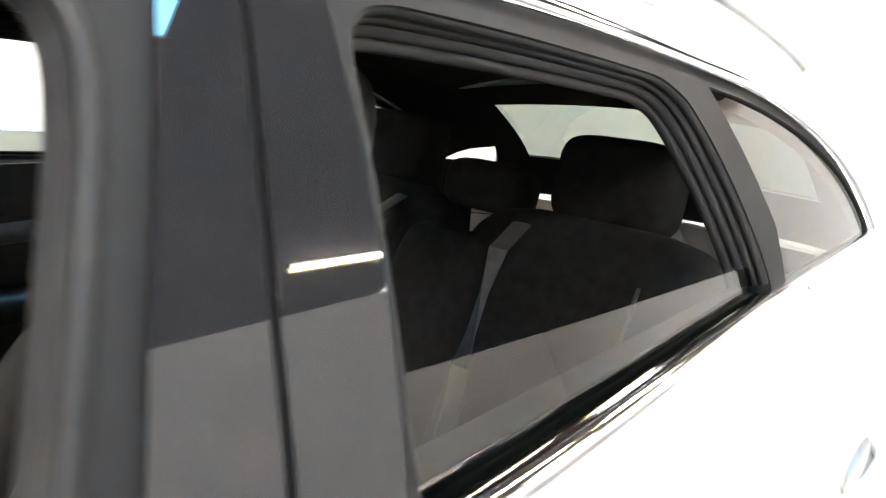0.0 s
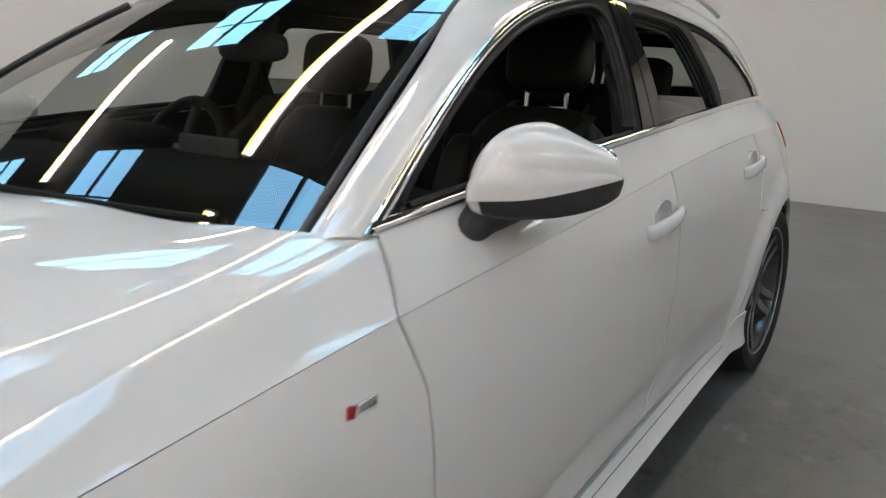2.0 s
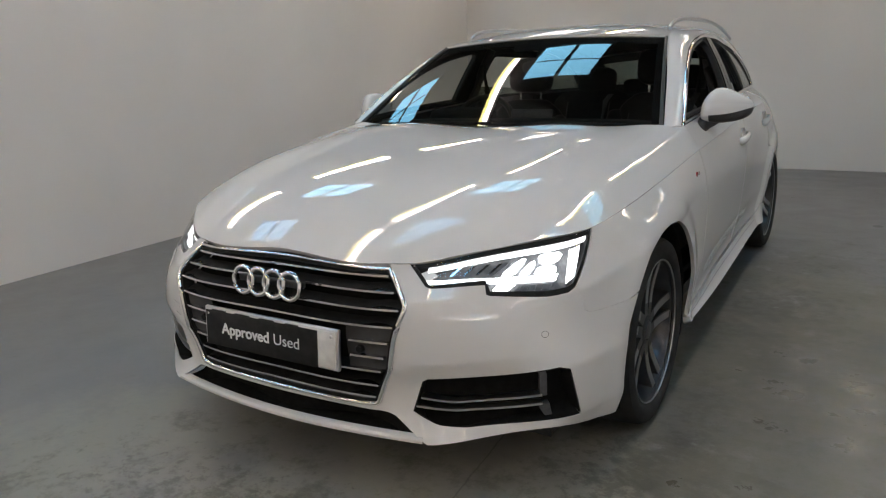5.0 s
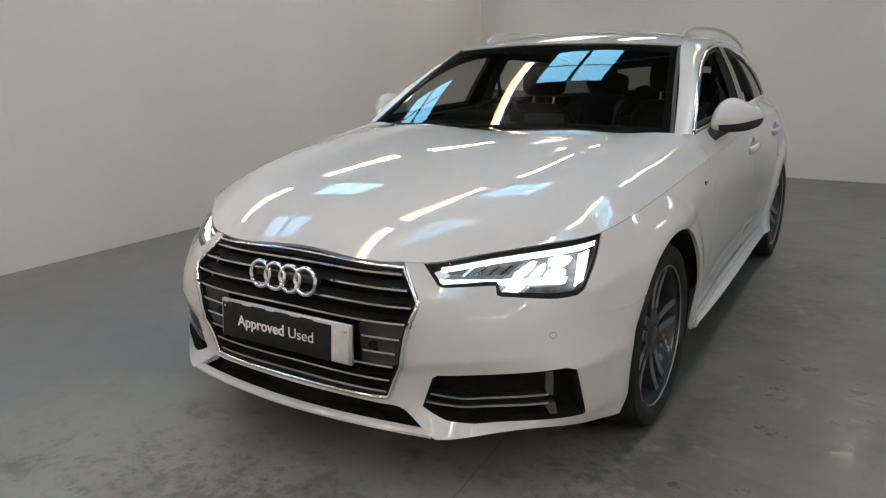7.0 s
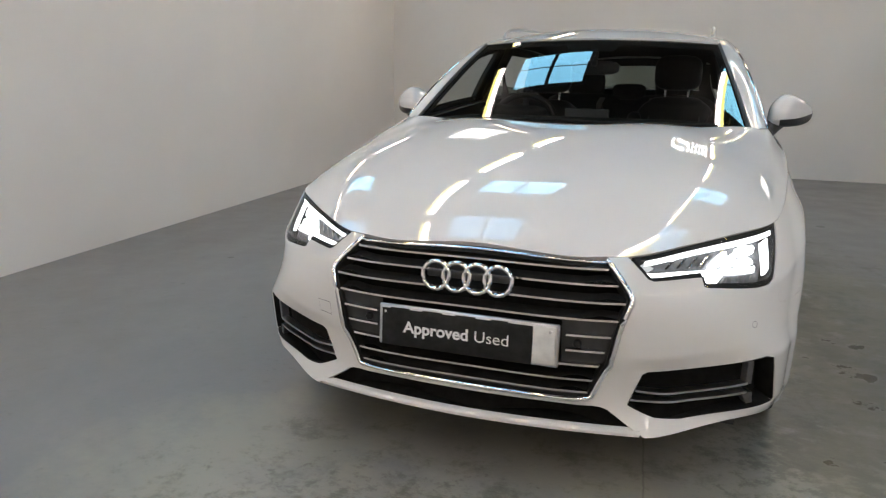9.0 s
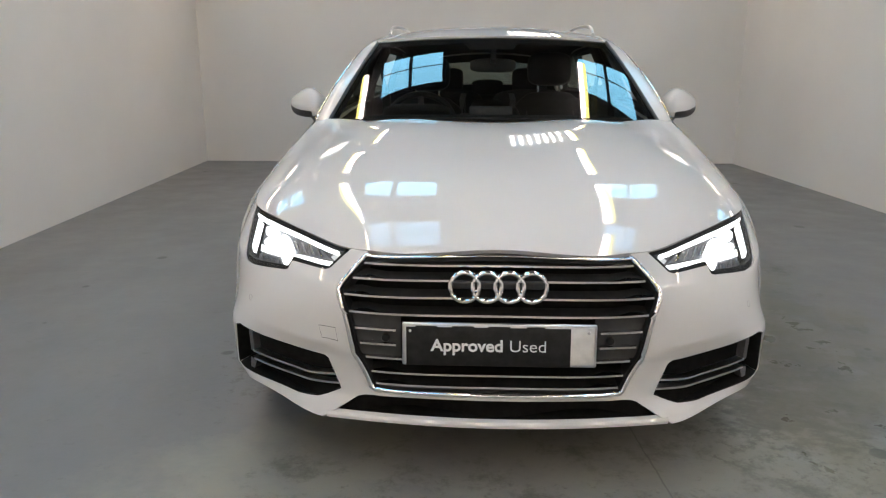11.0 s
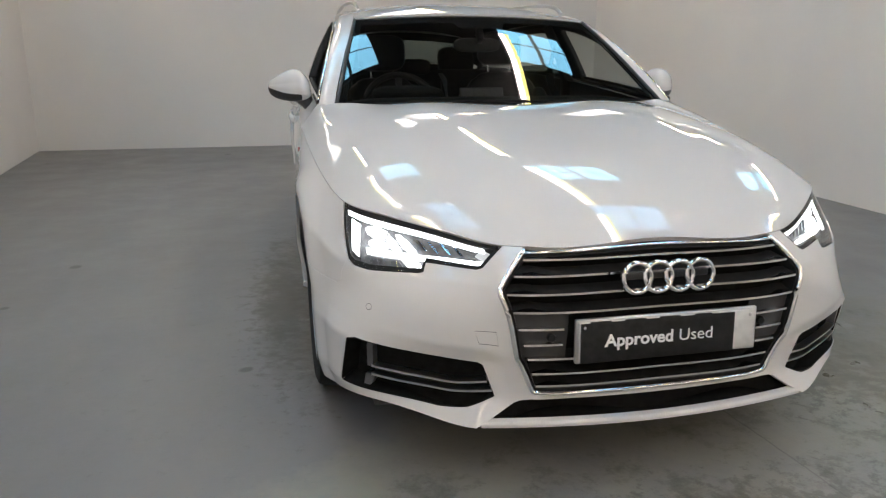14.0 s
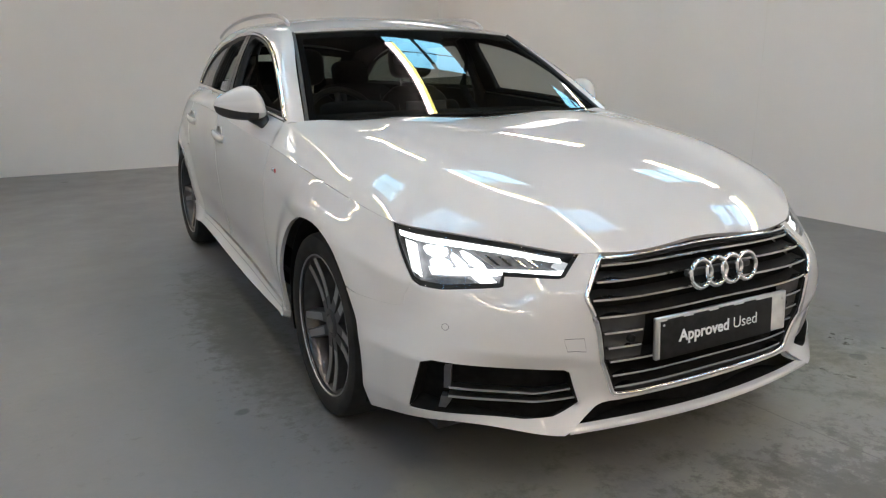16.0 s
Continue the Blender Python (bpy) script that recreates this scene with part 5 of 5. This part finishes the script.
for (door_pair, y, z) in ((doors[0], 1.462, .858), (doors[1], 2.322, .880)):
    s, v = locate([(y, z)], 1)[0]
    p = skin(np.array([s]), np.array([v]))[0]
    bar = sweep([(0, -.094, -.010), (.010, -.086, -.009), (.018, -.05, -.005), (.021, 0, 0), (.019, .05, .006), (.012, .085, .010), (0, .096, .012)], [.011, .0125, .013, .0125, .012, .011, .009], 14, 1.55)
    cup = bmesh.new()
    rings = []
    for w in np.linspace(0, 1, 7):
        a = w * math.pi / 2
        rings.append([cup.verts.new((-.034 * math.sin(a) + .002 * math.cos(a), (HOLE[0] + .002) * math.cos(a) * math.cos(g) + .0, .018 + (HOLE[1] + .002) * math.cos(a) * math.sin(g))) for g in (2 * math.pi * j / 28 for j in range(28))] if w < 1 else [cup.verts.new((-.034, 0, .018))])
    for r0, r1 in zip(rings, rings[1:]):
        for j in range(28):
            cup.faces.new((r0[j], r0[(j + 1) % 28], r1[(j + 1) % 28], r1[j]) if len(r1) > 1 else (r0[j], r0[(j + 1) % 28], r1[0]))
    bmesh.ops.recalc_face_normals(cup, faces=cup.faces)
    smooth(cup, 60)
    for side, door in zip((1, -1), door_pair):
        fx = (lambda b: b.copy()) if side > 0 else flipped
        h = part("door_handle", fx(bar), PAINT, door)
        h.matrix_basis = pose(side * p[0], p[1], p[2])
        c = part("handle_recess", fx(cup), PAINT, door)
        c.matrix_basis = pose(side * p[0], p[1], p[2])

for side in (1, -1):
    s, v = locate([(.435, .822)], 1)[0]
    p = skin(np.array([s]), np.array([v]))[0]
    badge = empty("wing_badge", car)
    part("badge_bar", box(.004, .014, .017, pose(0, -.018, 0, -14), .001), RED, badge, "small red badge bar")
    part("badge_bar", box(.004, .032, .013, pose(0, .010, .001), .001), CHROME, badge, "small chrome badge bar")
    badge.matrix_world = pose(side * (p[0] + .001), p[1], p[2])

# wipers
for x0, x1, y0, y1 in ((-.62, .05, .53, .63), (.0, .62, .60, .54)):
    pts = []
    for w in np.linspace(0, 1, 10):
        x = x0 + (x1 - x0) * w
        q = screen(np.array([x]), np.array([-.006 + .010 * w]))[0]
        pts.append((q[0], q[1] - .004, q[2] + .005))
    part("wiper", sweep(pts, [.007 - .003 * abs(w - .5) for w in np.linspace(0, 1, 10)], 6), VOID, car, "black wiper blade")
cowl = [(x, -.085) for x in np.linspace(-.74, .74, 20)] + [(x, -.012) for x in np.linspace(.74, -.74, 20)]
sheet_part("cowl", panel(cowl, screen, 0.04, thick=0, offset=-.03), PLASTIC, car)

# ---- wheels ----
R_TYRE = .330
K = 1.052  # rim size against a 0.2385 m one


def wheel(name_root):
    root = empty("wheel", car)
    t = lathe([(-.110, .252), (-.120, .272), (-.124, .292), (-.115, .316), (-.097, .326), (-.05, R_TYRE), (.05, R_TYRE), (.097, .326), (.115, .316), (.124, .292), (.120, .272), (.112, .255), (.104, .250)], 72)
    tyre = part("tyre", t, RUBBER, root, "black low-profile tyre")
    rim = lathe([(.106, .232 * K), (.110, .239 * K), (.107, .243 * K), (.100, .241 * K), (.098, .232 * K), (.085, .226 * K), (.03, .215 * K), (-.06, .210 * K), (-.10, .230 * K)], 72)
    part("rim", rim, WHEEL_GREY, root)
    lip = lathe([(.1085, .2350 * K), (.1125, .2365 * K), (.1125, .2390 * K), (.109, .2405 * K)], 72)
    part("rim_lip", lip, WHEEL_SILVER, root, "thin machined rim edge")
    part("brake_disc", lathe([(-.005, .06), (.012, .07), (.012, .170), (-.012, .170)], 48), DISC, root)
    part("wheel_back", lathe([(-.09, .01), (-.09, .228)], 40), PLASTIC, root)
    part("brake_caliper", box(.05, .09, .16, pose(-.005, .125, .05, -20), .015), GREY_PLASTIC, root)
    part("hub", lathe([(.045, .062), (.072, .060), (.080, .050), (.082, .036), (.078, .034), (.078, .001)], 40), PLASTIC, root)
    part("centre_cap", lathe([(.078, .033), (.084, .031), (.086, .024), (.086, .001)], 32), GREY_PLASTIC, root)
    for i in range(5):
        spoke = bmesh.new()
        for s in (-1, 1):
            rows = []
            for k in range(9):
                w = k / 8
                r = .045 + (.244 - .045) * w
                off = s * (.0205 + .017 * w)
                half_w = .0185 - .001 * w
                x = .078 + .014 * w - .010 * math.sin(math.pi * w)
                rows.append([spoke.verts.new((x - .040, off - half_w * 1.3, r)), spoke.verts.new((x, off - half_w, r)), spoke.verts.new((x, off + half_w, r)), spoke.verts.new((x - .040, off + half_w * 1.3, r))])
            for a, b in zip(rows, rows[1:]):
                for j in range(4):
                    spoke.faces.new((a[j], a[(j + 1) % 4], b[(j + 1) % 4], b[j]))
        bmesh.ops.recalc_face_normals(spoke, faces=spoke.faces)
        spoke.transform(pose(0, 0, 0, 72 * i + 8))
        part("spoke", smooth(spoke, 40), WHEEL_GREY, root)
        face = bmesh.new()
        for s in (-1, 1):
            rows = []
            for k in range(9):
                w = k / 8
                if w < .22:
                    continue
                r = .045 + (.244 - .045) * w
                off = s * (.0205 + .017 * w)
                half_w = .0145 - .001 * w
                x = .0795 + .014 * w - .010 * math.sin(math.pi * w)
                rows.append([face.verts.new((x, off - half_w, r)), face.verts.new((x, off + half_w, r))])
            for a, b in zip(rows, rows[1:]):
                face.faces.new((a[0], a[1], b[1], b[0]))
        face.transform(pose(0, 0, 0, 72 * i + 8))
        part("spoke_face", smooth(face, 40), WHEEL_SILVER, root, "machined bright spoke face")
        part("wheel_bolt", lathe([(.06, .009), (.074, .009), (.076, .006), (.076, .0005)], 10, pose(0, 0, 0, 72 * i + 44) @ pose(0, .0, .032)), PLASTIC, root)
    return root


first = wheel("")
first.matrix_world = pose(.776, 0, R_TYRE, -20)
for x, y, turn in ((-.776, 0, 180), (.722, 2.82, 0), (-.722, 2.82, 180)):
    w = copy_thing(first, pose(x, y, R_TYRE, 17 if y else 28, 0, turn))
    w.parent = car
# wheel housings
for y in (-.03, REAR_ARCH_Y):
    rr, cz = (.3845, .337) if y < 1 else (.3705, .33)

    def housing(a, x, cy=y, cz=cz, rr=rr):
        a, x = np.asarray(a, float) / rr, np.asarray(x, float)
        return np.stack([x, cy + rr * np.cos(a), cz + rr * np.sin(a)], -1)
    both_sheets("arch_liner", panel([(-.35 * rr, .50), (3.49 * rr, .50), (3.49 * rr, .89 if y < 1 else .822), (-.35 * rr, .89 if y < 1 else .822)], housing, 0.03, thick=0), VOID, (car, car))
    back = box(.02, .74, .5, pose(.50, y, .45))
    both("arch_liner", back, VOID, (car, car))
part("underbody", box(1.5, 3.9, .05, pose(0, 1.35, .20)), PLASTIC, car)

# the fine groove along each sill
groove = [(s, .047) for s in np.linspace(edge_s(.42), edge_s(2.26), 40)] + [(s, .0505) for s in np.linspace(edge_s(2.26), edge_s(.42), 40)]
both_sheets("sill_groove", panel(groove, skin, 0.03, thick=0, offset=.0062), GREY_PLASTIC, (car, car))


# ---- the cabin ----
def seat(x, y, z):
    root = empty("front_seat", car)
    part("cushion", pillow(.25, .26, .085, pose(0, -.02, .10, 6), .5), LEATHER, root)
    part("backrest", pillow(.235, .075, .33, pose(0, .285, .42, -20), .5), LEATHER, root)
    for s in (-1, 1):
        part("bolster", pillow(.055, .085, .27, pose(s * .225, .245, .40, -20), .6), LEATHER, root)
        part("cushion_bolster", pillow(.055, .25, .06, pose(s * .235, -.02, .155, 6), .6), LEATHER, root)
    part("seat_centre", pillow(.135, .05, .25, pose(0, .262, .40, -20), .35), CLOTH, root)
    part("shoulder_pad", pillow(.16, .06, .07, pose(0, .375, .675, -20), .5), LEATHER, root)
    for s in (-1, 1):
        part("seam", sweep([(s * .145, .125, .20), (s * .150, .165, .34), (s * .150, .215, .48), (s * .140, .285, .64)], .003, 6), STITCH, root, "grey seat stitching")
    part("headrest", pillow(.135, .055, .10, pose(0, .42, .885, -10), .55), LEATHER, root)
    for s in (-1, 1):
        part("headrest_post", sweep([(s * .066, .400, .70), (s * .066, .415, .82)], .007, 8), CHROME, root, "chrome headrest post")
    root.matrix_world = pose(x, y, z)
    return root


seat(.37, 1.42, .322)
seat(-.37, 1.29, .295)
bench = empty("rear_bench", car)
part("bench_cushion", pillow(.62, .26, .09, pose(0, 2.28, .45, 5), .4), CLOTH, bench)
for s in (1, -1):
    part("bench_backrest", pillow(.30, .075, .31, pose(s * .31, 2.58, .76, -22), .45), CLOTH, bench)
    part("bench_headrest", pillow(.128, .052, .088, pose(s * .305, 2.73, 1.118, -12), .42), CLOTH, bench)
    for q in (-.07, .07):
        part("headrest_post", sweep([(s * .305 + q, 2.69, .97), (s * .305 + q, 2.72, 1.06)], .006, 8), CHROME, bench, "chrome headrest post")
    for q in (.16, .46):
        part("bench_seam", sweep([(s * q, 2.405, .52), (s * q, 2.44, .66), (s * q, 2.49, .80), (s * q, 2.565, .98)], .004, 6), STITCH, bench, "grey seat stitching")
    part("seat_belt", sweep([(s * .17, 2.62, 1.03), (s * .18, 2.54, .99), (s * .19, 2.45, .78), (s * .20, 2.40, .55)], .021, 6, .1), GREY_PLASTIC, bench, "dark grey seat belt")
part("armrest_flap", pillow(.13, .05, .24, pose(0, 2.545, .76, -22), .35), CLOTH, bench)
part("flap_pull", box(.07, .012, .02, pose(0, 2.60, .985, -22), .004), VOID, bench, "black pull strap slot")
part("bench_headrest", pillow(.115, .045, .055, pose(0, 2.72, 1.07, -12), .5), CLOTH, bench)
bench.matrix_world = pose(0, -.06, 0)
dash = empty("dashboard", car)
part("dash_top", pillow(.70, .22, .10, pose(0, .78, .90, -4), .35, 16), VOID, dash)
part("dash_face", pillow(.68, .12, .16, pose(0, .92, .78, 10), .4, 12), PLASTIC, dash)
part("instrument_hood", pillow(.17, .11, .045, pose(-.37, .88, 1.0), .6), VOID, dash)
part("screen_panel", box(.22, .012, .12, pose(0, .90, .975, -8), .008), PLASTIC, dash)
part("dash_trim", box(1.2, .01, .03, pose(0, 1.03, .84), .004), SATIN, dash)
wheel_root = empty("steering_wheel", car)
part("steering_rim", sweep([(.185 * math.cos(a), 0, .185 * math.sin(a)) for a in (2 * math.pi * k / 40 for k in range(40))], .016, 10, closed=True), LEATHER, wheel_root)
part("steering_hub", pillow(.07, .03, .06, pose(0, .01, 0), .6), PLASTIC, wheel_root)
for a in (0, 180, 270):
    part("steering_spoke", box(.13, .02, .03, pose(0, 0, 0, 0, a) @ pose(.11, .005, 0), .006), PLASTIC, wheel_root)
wheel_root.matrix_world = pose(-.37, 1.07, .915, -24)
part("centre_console", box(.24, .85, .22, pose(0, 1.35, .48), .03, 3), PLASTIC, car)
part("armrest", pillow(.085, .16, .045, pose(0, 1.52, .64), .4), ARMREST, car, "pale leather centre armrest")
part("gear_lever", pillow(.03, .045, .04, pose(0, 1.15, .66), .7), LEATHER, car)
rv = empty("rear_view_mirror", car)
part("mirror_body", pillow(.12, .018, .035, pose(0, 0, 0), .6), PLASTIC, rv)
part("mirror_stalk", box(.03, .05, .08, pose(0, -.045, .05, -30), .008), PLASTIC, rv)
rv.matrix_world = pose(.01, 1.04, 1.232)
part("cabin_floor", box(1.45, 2.6, .03, pose(0, 1.75, .27)), CLOTH, car)
part("boot_floor", box(1.2, .8, .03, pose(0, 3.1, .60)), CLOTH, car)
part("bulkhead", box(1.3, .03, .7, pose(0, .62, .55)), PLASTIC, car)
liner_loop = [(x, 1.08 + .07 * (x / .597) ** 2) for x in np.linspace(-.58, .58, 15)] + [(.55, 1.4), (.54, 2.4), (.50, 3.04), (-.50, 3.04), (-.54, 2.4), (-.55, 1.4)]
sheet_part("headlining", panel(liner_loop, roof_skin, 0.06, thick=0, offset=-.035), HEADLINER, car)
for k, pair in enumerate(doors):
    y0, y1 = ((.60, 1.585), (1.595, 2.40))[k]
    loop = [(y, .42) for y in np.linspace(y0, y1, 8)] + [(y, belt_z(y) - .012) for y in np.linspace(y1, y0, 8)]

    def card(y, z):
        b = _belt(np.asarray(y, float))
        return np.stack([b[..., 0] - .055 + .015 * np.sin((np.asarray(z) - .42) * 9), np.asarray(y, float), np.asarray(z, float)], -1)
    for side, door in zip((1, -1), pair):
        d = panel(loop, card, 0.05, thick=.03, offset=0)
        sheet_part("door_card", d if side > 0 else mirrored(d), PLASTIC, door)
        yc = (y0 + y1) / 2 + (.02 if k else -.10)
        xc = side * (float(_belt(yc)[0]) - .095)
        part("card_trim", box(.014, .34, .045, pose(xc, yc, .905, 4), .006, 2, (1, .8)), GREY_PLASTIC, door, "grey trim strip")
        part("card_lever", sweep([(xc - side * .012, yc - .05, .90), (xc - side * .026, yc - .03, .905), (xc - side * .028, yc + .03, .912), (xc - side * .012, yc + .055, .915)], .007, 8), CHROME, door, "chrome inner door lever")
        part("card_armrest", pillow(.045, .22, .035, pose(side * (float(_belt(yc)[0]) - .11), yc, .74), .45), PLASTIC, door)
side_trim = [(y, .42) for y in np.linspace(2.41, 3.28, 8)] + [(y, belt_z(y) - .006) for y in np.linspace(3.28, 2.41, 8)]


def trim_skin(y, z):
    b = _belt(np.asarray(y, float))
    return np.stack([b[..., 0] - .03 + 0 * np.asarray(z), np.asarray(y, float), np.asarray(z, float)], -1)


both_sheets("boot_trim", panel(side_trim, trim_skin, 0.06, thick=.02), CLOTH, (car, car))
# dark lining inside the pillars and the tailgate
both_sheets("pillar_lining", panel([(-.03, .004), (3.39, .004), (3.39, .104), (-.03, .104)], cant, 0.03, thick=0, offset=-.014), HEADLINER, (car, car), "black lining of the window surround")
tg_in = [(-.99, .004), (0, .004), (.99, .004), (.99, .49), (0, .49), (-.99, .49)]
sheet_part("tailgate_lining", panel(tg_in, tailgate_skin, 0.05, [[(-.84, .055), (.84, .055), (.82, .255), (-.82, .255)]], 0, offset=-.012), HEADLINER, car, "black lining of the tailgate")
both_sheets("roof_side_lining", panel([(.42, 1.2), (.56, 1.2), (.555, 2.0), (.54, 2.6), (.52, 3.05), (.42, 3.05)], roof_skin, 0.06, thick=0, offset=-.012), HEADLINER, (car, car))
for s in (1, -1):
    part("inner_pillar", sweep([(s * .735, 1.59, .45), (s * .73, 1.60, 1.02), (s * .665, 1.625, 1.2), (s * .60, 1.64, 1.34)], [.045, .04, .028, .026], 10), PLASTIC, car)
    part("seat_belt", sweep([(s * .645, 1.605, 1.25), (s * .618, 1.62, 1.07), (s * .602, 1.52, 1.0), (s * .598, 1.43, .944), (s * .59, 1.34, .85), (s * .58, 1.30, .55)], .022, 6, .12), CLOTH, car)
